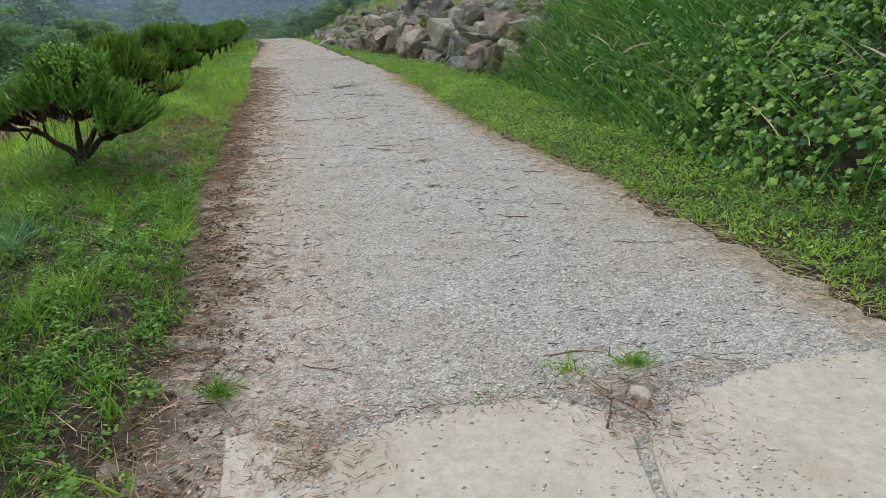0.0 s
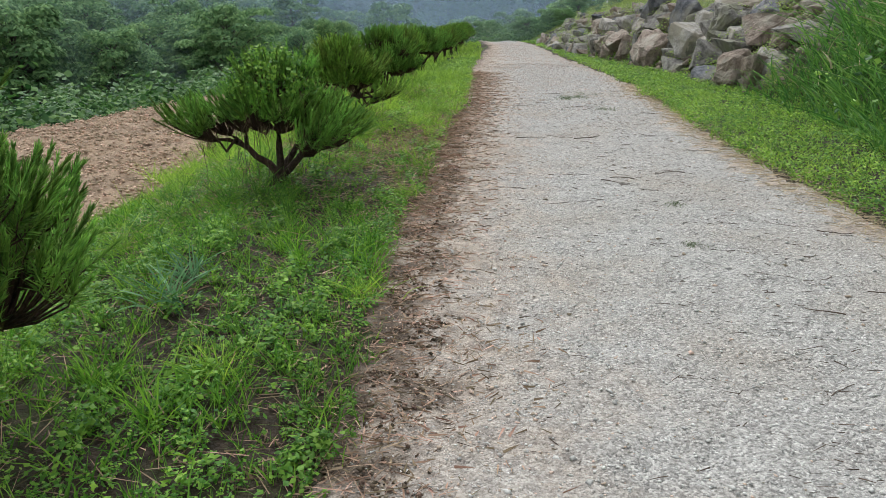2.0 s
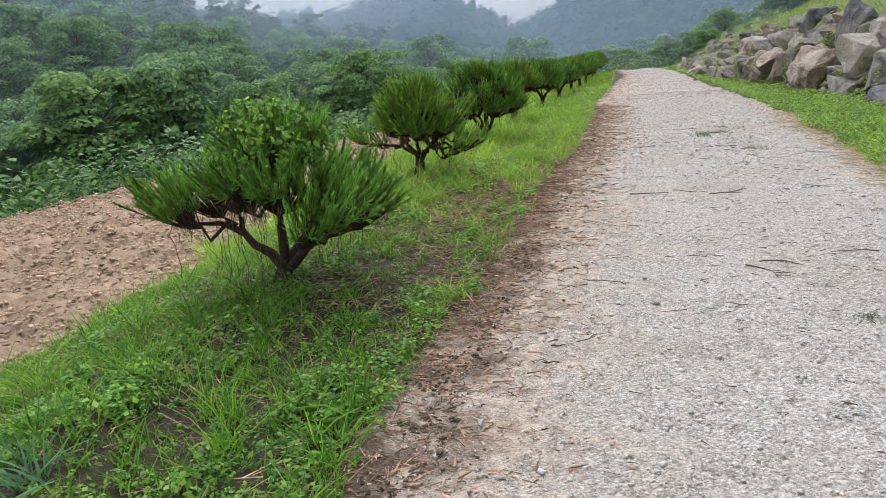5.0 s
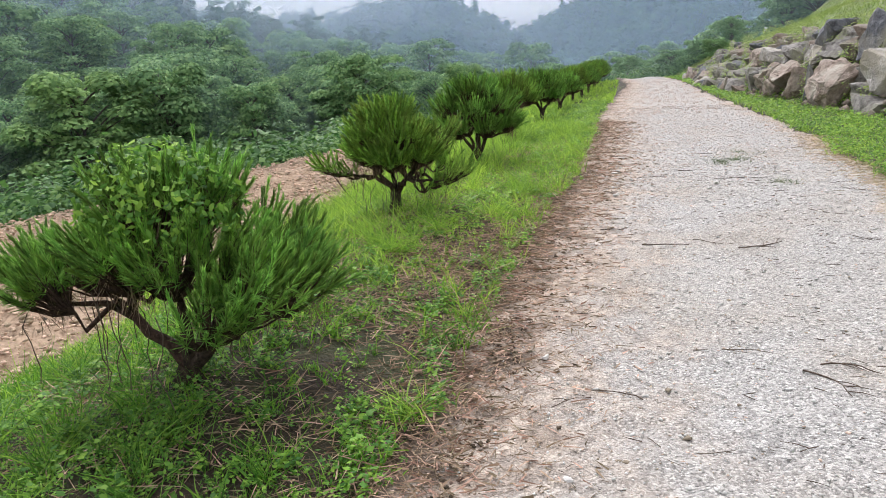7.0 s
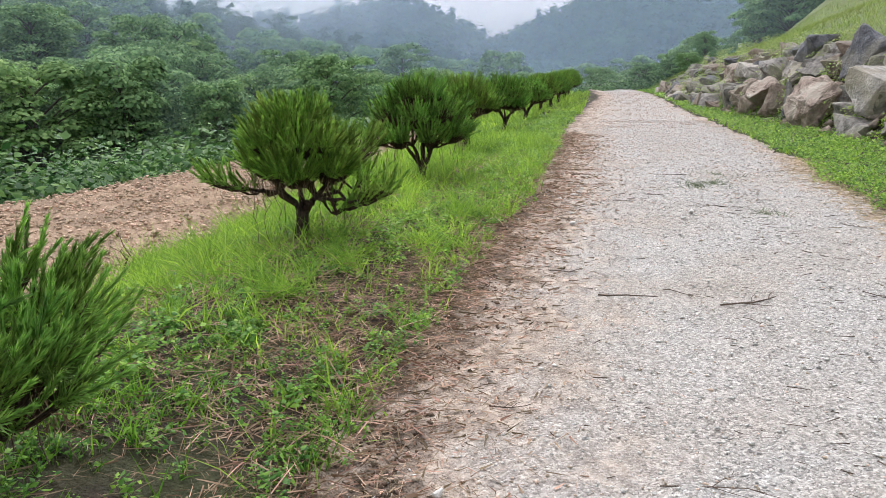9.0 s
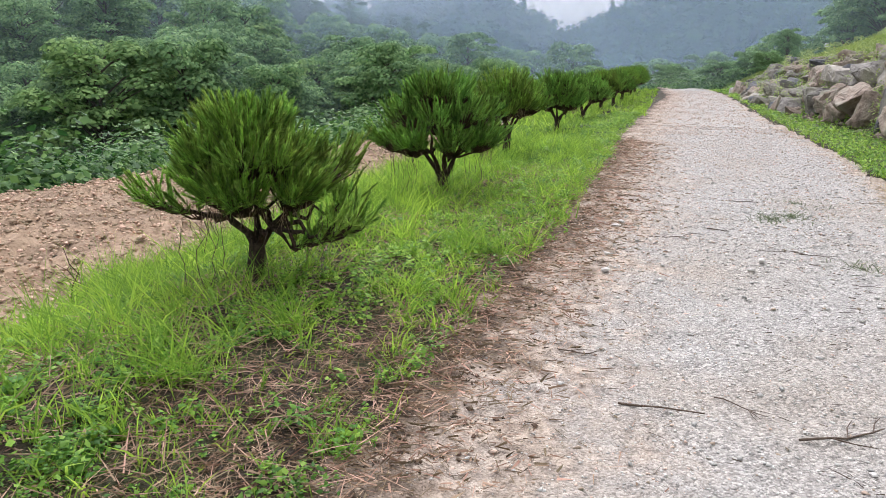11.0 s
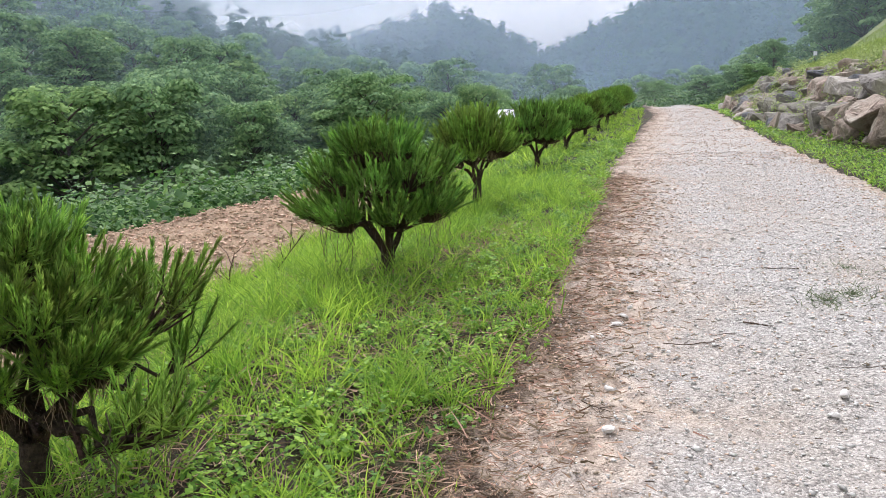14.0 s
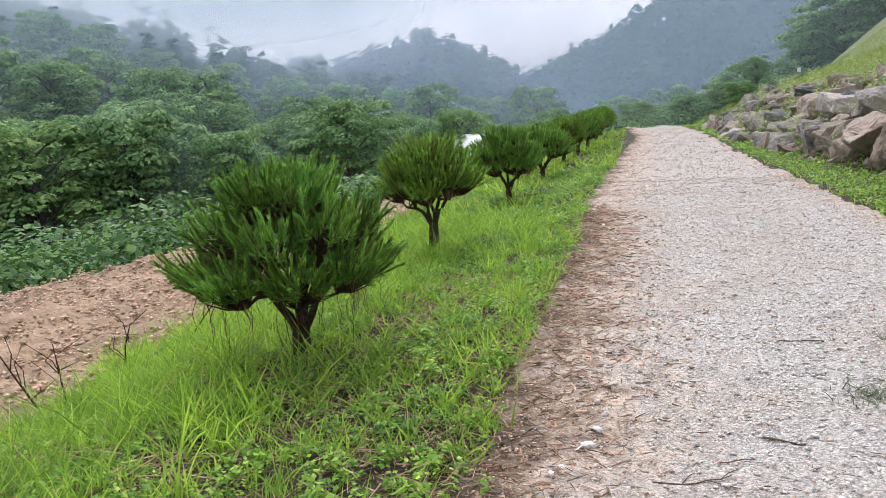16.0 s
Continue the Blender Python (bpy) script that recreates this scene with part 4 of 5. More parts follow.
# along the track, out from the foot, above the ground line, size, tilt, kind
HERO = [
    (20.5, 0.35, 0.42, (1.0, 1.45, 1.05), (0, 12, 4), "pink"), (21.75, 0.2, 0.42, (0.35, 0.42, 1.05), (14, 8, 10), "dark"), (22.5, 0.25, 0.42, (0.6, 0.8, 1.0), (0, 4, 0), "brown"),
    (18.7, 0.55, 0.75, (0.9, 1.3, 0.62), (22, 10, 20), "pale"), (17.5, 0.5, 0.45, (0.9, 1.2, 0.7), (-6, 10, 0), "grey"), (18.6, 0.1, 0.15, (0.7, 1.2, 0.5), (0, 0, 12), "grey"),
    (16.4, 0.1, 0.12, (0.8, 0.95, 0.42), (4, -8, 0), "dark"), (15.0, 0.1, 0.3, (0.8, 1.1, 0.75), (-30, 0, 14), "brown"), (13.9, 0.3, 0.3, (0.9, 1.0, 0.8), (-18, 0, 30), "brown"),
    (18.0, 1.1, 1.15, (1.0, 1.3, 0.8), (10, 10, 30), "grey"), (20.6, 1.0, 1.35, (0.6, 0.8, 1.15), (35, 10, 10), "dark"), (15.9, 1.1, 1.05, (1.0, 1.1, 0.7), (-12, 6, 10), "pink"),
    (16.9, 1.4, 1.35, (0.9, 1.0, 0.7), (8, 0, 40), "dark"), (19.3, 1.7, 1.75, (0.9, 1.5, 0.6), (0, 10, 0), "pale"), (22.3, 1.2, 1.35, (0.9, 1.4, 0.75), (10, 0, 20), "grey"),
    (23.6, 1.4, 1.5, (0.8, 1.3, 0.7), (-8, 5, 0), "dark"), (24.6, 0.95, 1.15, (0.9, 1.5, 0.55), (4, 8, 0), "grey"), (23.5, 0.3, 0.5, (0.7, 1.0, 0.85), (8, 0, 0), "pink"),
    (24.7, 0.3, 0.45, (0.8, 1.2, 0.9), (-8, 5, 20), "brown"), (26.0, 0.3, 0.42, (0.7, 1.1, 0.8), (6, 4, 0), "grey"), (26.5, 1.0, 1.05, (0.9, 1.5, 0.5), (0, 6, 10), "pale"),
]
for k, (y, out, up, size, tilt, kind) in enumerate(HERO):
    x = float(bank_foot(y)) + out
    boulder(200 + k, tuple(0.97 * s for s in size), kind, WORDS[kind]).matrix_basis = pose(x, y, float(road_z(y)) + up, *tilt)
rng = np.random.default_rng(63)
for k in range(168):
    row = k % 4
    y = 13.0 + (k // 4) * 0.66 + rng.normal() * 0.25 + row * 0.4
    if row == 0 and y < 26.5:
        continue
    out = (0.12, 0.62, 1.15, 1.7)[row] + rng.normal() * 0.1
    s = rng.uniform(0.42, 0.92) * (0.8 if row == 3 else 1)
    kind = str(rng.choice(["grey", "grey", "brown", "dark", "pink", "pale"]))
    x = float(bank_foot(y)) + out
    z = float(height(x, y)) - 0.02
    boulder(300 + k, (s, s * rng.uniform(1.0, 1.6), s * rng.uniform(0.6, 0.95)), kind, WORDS[kind]).matrix_basis = pose(x, y, z, rng.normal() * 12, rng.normal() * 12, rng.normal() * 25)



def filler():
    """Small broken stones wedged between the boulders."""
    rng = np.random.default_rng(64)
    n = 900
    y = rng.uniform(13, 40, n)
    u = rng.uniform(-0.15, 1.7, n)
    x = bank_foot(y) + u
    size = rng.uniform(0.08, 0.3, n)
    v, f = pebbles(np.stack([x, y, height(x, y) + size * 0.15], 1), size, rng, 0.8)
    tagged(new("rubble", mesh_of("rubble", v, f, STONES["brown"])), "small broken stones wedged between the boulders", "rubble", kind="stuff")


filler()

# ---- grass, weeds, reeds, litter ----


def scatter(rng, n, x0, x1, y0, y1):
    return rng.uniform(x0, x1, n), rng.uniform(y0, y1, n)


def upright(rng, n, lean):
    return unit(np.stack([rng.normal(size=n) * lean, rng.normal(size=n) * lean, np.ones(n)], 1))


def stuff(name, data, label, category):
    return tagged(new(name, data), label, category, kind="stuff")


def left_cover(x, y):
    """How thickly the bank left of the track is grown over, 0 to 1."""
    bare = 0.45 * np.exp(-((x + 1.85) / 0.5) ** 2 - ((y - 7.3) / 1.3) ** 2) + 0.55 * np.exp(-((x + 1.9) / 1.1) ** 2 - ((y - 9.2) / 1.0) ** 2) + 0.22 * np.clip((5.2 - y) / 1.5, 0, 1)
    bare = bare + 0.4 * np.exp(-((x + 2.1) / 0.6) ** 2 - ((y - 6.9) / 0.6) ** 2)
    return np.clip(0.88 + 0.32 * wave(x, y, 31, 0.8) + 0.3 * wave(x, y, 47, 0.28) - bare, 0.1, 1)


def bank_grass():
    rng = np.random.default_rng(81)
    vs, fs, base = [], [], 0
    for n, y0, y1, wide in ((110000, -1.2, 8, 0.0065), (125000, 7, 20, 0.0085), (36000, 20, 44, 0.02)):
        x, y = scatter(rng, n // 10, -5.3, -0.85, y0, y1)
        lush = np.repeat(rng.uniform(0.45, 1.6, n // 10), 10)
        luck = np.repeat(rng.uniform(size=n // 10), 10)
        x, y = np.repeat(x, 10), np.repeat(y, 10)
        n = len(x)
        x, y = x + rng.normal(size=n) * 0.02 * lush, y + rng.normal(size=n) * 0.02 * lush
        clump = wave(x, y, 32, 0.35)
        tall = np.clip(0.085 + 0.04 * wave(x, y, 33, 1.1) + 0.05 * clump + 0.07 * (x < -2.2) * (y > 9), 0.03, 0.3) * lush
        keep = (luck < left_cover(x, y) * (0.6 + 0.4 * (clump > -0.1))) & (x < road_left(y) + 0.04 * rng.normal(size=n)) & (x > -5.0 + 0.3 * wave(y, y * 0, 21, 3.0))
        x, y, tall = x[keep], y[keep], tall[keep]
        if y0 == 7:
            soft = rng.uniform(size=len(x)) < np.clip(y - 7, 0, 1)
            x, y, tall = x[soft], y[soft], tall[soft]
        m = len(x)
        v, f = blades(np.stack([x, y, height(x, y) - 0.01], 1), upright(rng, m, 0.38), tall * (0.5 + 1.5 * rng.uniform(size=m) ** 2), wide * rng.uniform(0.6, 1.5, m), rng.uniform(0.1, 0.6, m), rng, 2)
        # the near stretch takes the deeper green
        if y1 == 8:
            stuff("near_bank_grass", mesh_of("near_bank_grass", v, f, DEEP_GRASS), "deep green grass on the near part of the bank", "grass")
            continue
        vs.append(v), fs.append(f + base)
        base += len(v)
    stuff("bank_grass", mesh_of("bank_grass", np.concatenate(vs), np.concatenate(fs), GRASS), "fresh green grass covering the roadside bank", "grass")


def bank_weeds():
    rng = np.random.default_rng(82)
    vs, fs, base = [], [], 0
    for n, x0, x1, y0, y1, s in ((34000, -4.8, -1.0, -1.2, 9, 0.0145), (34000, -4.6, -0.9, 9, 26, 0.016)):
        x, y = scatter(rng, n, x0, x1, y0, y1)
        patch = 0.7 * wave(x, y, 35, 0.55) + 0.5 * wave(x, y, 44, 0.16)
        keep = (rng.uniform(size=n) < left_cover(x, y) * np.clip(0.55 + 0.9 * patch, 0.12, 1)) & (x < road_left(y) + 0.05 * rng.normal(size=n))
        x, y, patch = x[keep], y[keep], patch[keep]
        per = 13
        grown = np.repeat(rng.uniform(0.4, 1.4, len(x)) * np.clip(0.7 + 0.5 * patch, 0.4, 1.3), per)
        x, y = np.repeat(x, per), np.repeat(y, per)
        m = len(x)
        q, out = rng.uniform(0, 6.283, m), rng.uniform(0.0, 1.0, m)
        z = height(x, y) + 0.012 + (0.075 * rng.uniform(0.2, 1.0, m) * (1.15 - 0.6 * out)) * grown
        x, y = x + np.cos(q) * out * 0.05 * grown, y + np.sin(q) * out * 0.05 * grown
        nor = unit(np.stack([np.cos(q) * out * 0.8 + rng.normal(size=m) * 0.25, np.sin(q) * out * 0.8 + rng.normal(size=m) * 0.25, np.ones(m)], 1))
        v, f = leaf_quads(np.stack([x, y, z], 1), nor, s * rng.uniform(0.6, 1.6, m) * np.clip(grown, 0.7, 1.3), rng, 1.6)
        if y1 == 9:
            stuff("near_bank_weeds", mesh_of("near_bank_weeds", v, f, DEEP_WEED), "deep green low weeds on the near part of the bank", "weeds")
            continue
        vs.append(v), fs.append(f + base)
        base += len(v)
    stuff("bank_weeds", mesh_of("bank_weeds", np.concatenate(vs), np.concatenate(fs), WEED), "low leafy weeds among the bank grass", "weeds")


def right_verge():
    rng = np.random.default_rng(83)
    n = 270000
    x, y = scatter(rng, n, 1.2, 4.6, 0, 46)
    thin = rng.uniform(size=n) < np.interp(y, [12, 18, 24, 46], [1, 0.6, 0.32, 0.2])
    x, y = x[thin], y[thin]
    n = len(x)
    keep = (x > road_right(y) + 0.03 * rng.normal(size=n)) & (x < bank_foot(y) + 0.4) & (rng.uniform(size=n) < np.clip(0.75 + 0.45 * wave(x, y, 36, 0.6) + 0.5 * wave(x, y, 49, 0.17), 0.12, 1))
    x, y = x[keep], y[keep]
    m = len(x)
    v1, f1 = leaf_quads(np.stack([x, y, height(x, y) + rng.uniform(0.01, 0.1, m)], 1), unit(np.stack([rng.normal(size=m) * 0.5, rng.normal(size=m) * 0.5, np.ones(m)], 1)), np.interp(y, [8, 20, 40], [0.017, 0.021, 0.034]) * rng.uniform(0.5, 1.6, m), rng, 2.2)
    stuff("verge_weeds", mesh_of("verge_weeds", v1, f1, WEED), "mown ferny weeds along the track", "weeds")
    pick = rng.uniform(size=m) < 0.3
    x, y = x[pick] + rng.normal(size=pick.sum()) * 0.02, y[pick]
    m = len(x)
    v, f = blades(np.stack([x, y, height(x, y) - 0.01], 1), upright(rng, m, 0.45), rng.uniform(0.05, 0.18, m), rng.uniform(0.006, 0.012, m) * np.interp(y, [10, 40], [1, 2.2]), rng.uniform(0.2, 0.6, m), rng, 2)
    stuff("verge_grass", mesh_of("verge_grass", v, f, GRASS), "short grass along the track below the bank", "grass")


def reeds():
    rng = np.random.default_rng(84)
    n = 15000
    x, y = scatter(rng, n, 3.1, 8.5, -2, 13.5)
    keep = (x > bank_foot(y) - 0.12 + 0.15 * wave(y, y * 0, 37, 0.8)) & (rng.uniform(size=n) < np.where(y < 5.6, 0.14, 1.0)) & (rng.uniform(size=n) < np.clip((14 - y) / 2, 0, 1))
    x, y = x[keep], y[keep]
    m = len(x)
    tall = rng.uniform(0.5, 1.5, m) * np.clip(0.45 + (x - bank_foot(y)) * 0.55, 0.4, 1.1)
    up = unit(np.stack([rng.normal(size=m) * 0.28 - 0.16, rng.normal(size=m) * 0.28, np.ones(m)], 1))
    v, f = blades(np.stack([x, y, height(x, y) - 0.02], 1), up, tall, rng.uniform(0.014, 0.034, m), rng.uniform(0.2, 0.9, m), rng, 5)
    stuff("reeds", mesh_of("reeds", v, f, REED), "tall arching reed grass on the bank", "reeds")
    n = 70
    y = rng.uniform(3, 12, n)
    x = bank_foot(y) + rng.uniform(0, 1.2, n)
    v, f = blades(np.stack([x, y, height(x, y) + rng.uniform(0.2, 0.8, n)], 1), upright(rng, n, 0.7), rng.uniform(0.2, 0.6, n), rng.uniform(0.012, 0.03, n), rng.uniform(0.4, 1.0, n), rng, 5)
    stuff("dry_reeds", mesh_of("dry_reeds", v, f, PALE_STRAW), "withered yellow reed blades on the bank", "reeds")


def vine_thicket():
    rng = np.random.default_rng(85)
    n = 40000
    x, y = scatter(rng, n, 3.2, 8.0, -3, 12)
    over = 0.6 * wave(x, y, 38, 1.0) + 0.8 * wave(x, y, 45, 0.4)
    keep = (x > bank_foot(y) - 0.05 + 0.15 * over) & (rng.uniform(size=n) < np.interp(y, [-3, 5.2, 7.5, 12], [1, 0.95, 0.28, 0.1]))
    x, y, over = x[keep], y[keep], over[keep]
    m = len(x)
    u = np.clip(x - bank_foot(y), 0, 5)
    top = np.clip(0.3 + 0.75 * u + 0.42 * over, 0.1, 1.9)
    z = height(x, y) + top * rng.uniform(0.12, 1.0, m) ** 0.6
    nor = unit(np.stack([rng.normal(size=m) * 0.5 - 0.55, rng.normal(size=m) * 0.5 - 0.2, np.ones(m) * 0.75], 1))
    v, f = leaves(np.stack([x, y, z], 1), nor, rng.uniform(0.04, 0.12, m), rng, 8, 1.08, 0.16, 0.33)
    stuff("vine_thicket", mesh_of("vine_thicket", v, f, VINE), "thicket of broad-leaved climbing vines on the bank", "vines")


def slope_cover():
    rng = np.random.default_rng(86)
    n = 170000
    y = rng.uniform(11, 56, n)
    u = 0.3 + 24 * rng.uniform(size=n) ** 1.5
    x = bank_foot(y) + u
    keep = (u > np.interp(y, [20, 30], [1.5, 0.9]) + 0.5 * wave(x, y, 39, 1.4)) | (rng.uniform(size=n) < 0.25)
    x, y = x[keep], y[keep]
    m = len(x)
    v, f = blades(np.stack([x, y, height(x, y) - 0.02], 1), upright(rng, m, 0.4), rng.uniform(0.08, 0.26, m), rng.uniform(0.006, 0.016, m), rng.uniform(0.1, 0.5, m), rng, 2)
    stuff("slope_grass", mesh_of("slope_grass", v, f, SLOPE_GRASS), "yellow-green grass on the slope above the boulders", "grass")
    n = 90000
    y = rng.uniform(12, 40, n)
    u = rng.uniform(0.0, 2.0, n)
    x = bank_foot(y) + u
    keep = wave(x, y, 40, 0.9) + 0.7 * wave(x, y, 46, 0.35) > 0.75
    x, y = x[keep], y[keep]
    m = len(x)
    v, f = leaves(np.stack([x, y, height(x, y) + rng.uniform(0.1, 0.5, m)], 1), unit(np.stack([rng.normal(size=m) * 0.5 - 0.5, rng.normal(size=m) * 0.5 - 0.3, np.ones(m)], 1)), rng.uniform(0.015, 0.042, m), rng, 5, 1.8)
    stuff("bank_plants", mesh_of("bank_plants", v, f, SLOPE_GRASS), "small plants growing between the boulders", "plants")


def gravel():
    rng = np.random.default_rng(87)
    n = 92000
    y = 0.3 + 23 * rng.uniform(size=n) ** 1.15
    x = rng.uniform(-1.45, 2.3, n)
    keep = (x > road_left(y) + 0.05) & (x < road_right(y))
    x, y = x[keep], y[keep]
    warm = rng.uniform(size=len(x)) < np.interp(x, [-1.4, -0.9, -0.4, 0.3, 1.8, 2.2], [1, 0.8, 0.35, 0.1, 0.1, 0.7]) * np.interp(y, [2, 8], [0.6, 1.0]) + 0.22 * np.clip((y - 11.5) / 3, 0, 1)
    for name, pick, mat, label in (("gravel", ~warm, PEBBLE, "loose grey gravel on the track"), ("earthy_gravel", warm, WARM_PEBBLE, "brown earthy gravel along the track edge")):
        px, py = x[pick], y[pick]
        m = len(px)
        size = 0.007 + 0.014 * rng.uniform(size=m) ** 2 + 0.02 * (rng.uniform(size=m) < 0.02) + 0.018 * np.clip((py - 10) / 3, 0, 1) * rng.uniform(size=m) ** 2
        v, f = pebbles(np.stack([px, py, road_top(px, py) + size * 0.04], 1), size, rng)
        stuff(name, mesh_of(name, v, f, mat), label, "gravel")
    n = 9000
    x, y = scatter(rng, n, -1.0, 2.2, 21, 44)
    keep = (x > road_left(y) + 0.05) & (x < road_right(y))
    x, y = x[keep], y[keep]
    size = 0.02 + 0.03 * rng.uniform(size=len(x)) ** 2
    v, f = pebbles(np.stack([x, y, road_top(x, y) + size * 0.1], 1), size, rng)
    stuff("far_gravel", mesh_of("far_gravel", v, f, WARM_PEBBLE), "coarse warm gravel further up the track", "gravel")
    n = 5200
    x, y = scatter(rng, n, -1.04, 2.4, 0.2, 1.45)
    near = 0.9 * np.exp(-((x - 0.62 - 0.3 * (1.1 - y)) / 0.26) ** 2) + 0.9 * np.exp(-((x + 0.78) / 0.16) ** 2) + np.clip((y - 1.25) * 5, 0, 1) + 0.08
    keep = rng.uniform(size=n) < near
    x, y = x[keep], y[keep]
    size = 0.006 + 0.016 * rng.uniform(size=len(x)) ** 2
    v, f = pebbles(np.stack([x, y, np.full(len(x), 0.024)], 1), size, rng)
    stuff("spilt_gravel", mesh_of("spilt_gravel", v, f, PEBBLE), "gravel spilt over the concrete paving", "gravel")


def litter():
    rng = np.random.default_rng(88)
    n = 36000
    y = rng.uniform(0, 20, n)
    pile = np.exp(-((y - 8.8) / 1.5) ** 2)
    x = road_left(y) + 0.1 - 0.3 * pile + rng.normal(size=n) * (0.2 + 0.25 * pile)
    keep = rng.uniform(size=n) < np.interp(y, [0, 4, 6, 8, 10, 12, 20], [0.25, 0.35, 0.7, 1, 1, 0.45, 0.35])
    x, y = x[keep], y[keep]
    n = len(x)
    on_road = x > road_left(y)
    z = np.where(on_road, road_top(x, y), height(x, y)) + rng.uniform(0.003, 0.014, n)
    q = rng.uniform(0, 2 * np.pi, n)
    way = np.stack([np.cos(q), np.sin(q), rng.normal(size=n) * 0.08], 1)
    v, f = blades(np.stack([x, y, z], 1), way, rng.uniform(0.02, 0.11, n), rng.uniform(0.002, 0.006, n), rng.uniform(0, 0.1, n), rng, 2)
    stuff("dry_litter", mesh_of("dry_litter", v, f, LITTER), "brown pine needles and dry stalks along the track edge", "litter")
    n = 10000
    y = 0.6 + 19 * rng.uniform(size=n) ** 0.75
    x = road_left(y) + 0.2 + 0.14 * wave(y, y * 0, 48, 0.5) + rng.normal(size=n) * 0.28
    z = np.where(x > road_left(y), road_top(x, y), height(x, y)) + rng.uniform(0.003, 0.016, n)
    q = rng.uniform(0, 2 * np.pi, n)
    v, f = blades(np.stack([x, y, z], 1), np.stack([np.cos(q), np.sin(q), rng.normal(size=n) * 0.12], 1), rng.uniform(0.02, 0.09, n), rng.uniform(0.005, 0.012, n), rng.uniform(0, 0.2, n), rng, 2)
    stuff("bark_chips", mesh_of("bark_chips", v, f, LITTER), "curled brown bark chips and dead leaves along the track edge", "litter")
    n = 70000
    x, y = scatter(rng, n, -4.2, -1.1, -1, 16)
    keep = rng.uniform(size=n) < np.clip(1.25 - left_cover(x, y), 0.12, 1) * np.interp(y, [5, 7], [0.25, 1]) * (1 - 0.85 * np.exp(-((x + 2.0) / 0.6) ** 2 - ((y - 6.9) / 0.6) ** 2))
    x, y = x[keep], y[keep]
    n = len(x)
    q = rng.uniform(0, 2 * np.pi, n)
    v, f = blades(np.stack([x, y, height(x, y) + rng.uniform(0.004, 0.05, n)], 1), np.stack([np.cos(q), np.sin(q), rng.normal(size=n) * 0.25], 1), rng.uniform(0.05, 0.2, n), rng.uniform(0.003, 0.007, n), rng.uniform(0, 0.25, n), rng, 3)
    stuff("bank_straw", mesh_of("bank_straw", v, f, LITTER), "dry brown grass stalks lying on the bank", "litter")
    n = 2800
    y = 1.5 + 12 * rng.uniform(size=n) ** 1.2
    x = np.where(rng.uniform(size=n) < 0.55, 0.85 + rng.normal(size=n) * 0.38, rng.uniform(-1.3, 2.1, n))
    keep = (x > road_left(y) + 0.1) & (x < road_right(y) - 0.05) & (wave(x, y, 61, 0.6) > -0.35)
    x, y = x[keep], y[keep]
    n = len(x)
    q = rng.normal(size=n) * 0.6 + np.pi * (rng.uniform(size=n) < 0.5)
    v, f = blades(np.stack([x, y, road_top(x, y) + rng.uniform(0.006, 0.014, n)], 1), np.stack([np.cos(q), np.sin(q), rng.normal(size=n) * 0.05], 1), rng.uniform(0.015, 0.07, n) * rng.uniform(0.5, 1.6, n), rng.uniform(0.002, 0.006, n), rng.uniform(0, 0.25, n), rng, 3)
    stuff("road_litter", mesh_of("road_litter", v, f, TWIG), "dark dead stalks and needle bits strewn over the gravel", "litter")
    n = 2100
    k = rng.integers(0, 3, n)
    x = np.where(k == 0, -0.75 + rng.normal(size=n) * 0.14, np.where(k == 1, rng.uniform(-1.0, 1.3, n), 0.6 + rng.normal(size=n) * 0.16))
    y = np.where(k == 0, 1.22 + rng.normal(size=n) * 0.14, np.where(k == 1, 1.43 + rng.normal(size=n) * 0.05, 1.2 + rng.normal(size=n) * 0.2))
    q = rng.uniform(0, 2 * np.pi, n)
    v, f = blades(np.stack([x, y, 0.026 + rng.uniform(0, 0.012, n)], 1), np.stack([np.cos(q), np.sin(q), rng.normal(size=n) * 0.06], 1), rng.uniform(0.01, 0.07, n), rng.uniform(0.002, 0.006, n), rng.uniform(0, 0.1, n), rng, 2)
    stuff("edge_debris", mesh_of("edge_debris", v, f, LITTER), "dry needles and bits strewn on the broken paving", "litter")
    n = 7200
    y = rng.uniform(0, 16, n)
    x = road_right(y) - 0.02 + rng.normal(size=n) * 0.16
    q = rng.uniform(0, 2 * np.pi, n)
    v, f = blades(np.stack([x, y, np.maximum(road_top(x, y), height(x, y)) + 0.012], 1), np.stack([np.cos(q), np.sin(q), rng.normal(size=n) * 0.1], 1), rng.uniform(0.03, 0.16, n), rng.uniform(0.003, 0.007, n), rng.uniform(0, 0.15, n), rng, 2)
    stuff("mown_straw", mesh_of("mown_straw", v, f, PALE_STRAW), "mown straw along the track below the bank", "litter")


def clods():
    rng = np.random.default_rng(89)
    n = 40000
    x, y = scatter(rng, n, -11, -4.6, 0, 28)
    keep = (x > field_edge(y) - 0.1) & (x < -4.75 + 0.25 * wave(y, y * 0, 21, 3.0))
    x, y = x[keep], y[keep]
    m = len(x)
    size = 0.025 + 0.075 * rng.uniform(size=m) ** 3
    v, f = pebbles(np.stack([x, y, near_height(x, y) + 0.032 + 0.045 * wave(x, y, 23, 0.3)], 1), size, rng, 0.5)
    stuff("earth_clods", mesh_of("earth_clods", v, f, CLOD), "dry clods and stones strewn over the ploughed field", "clods")


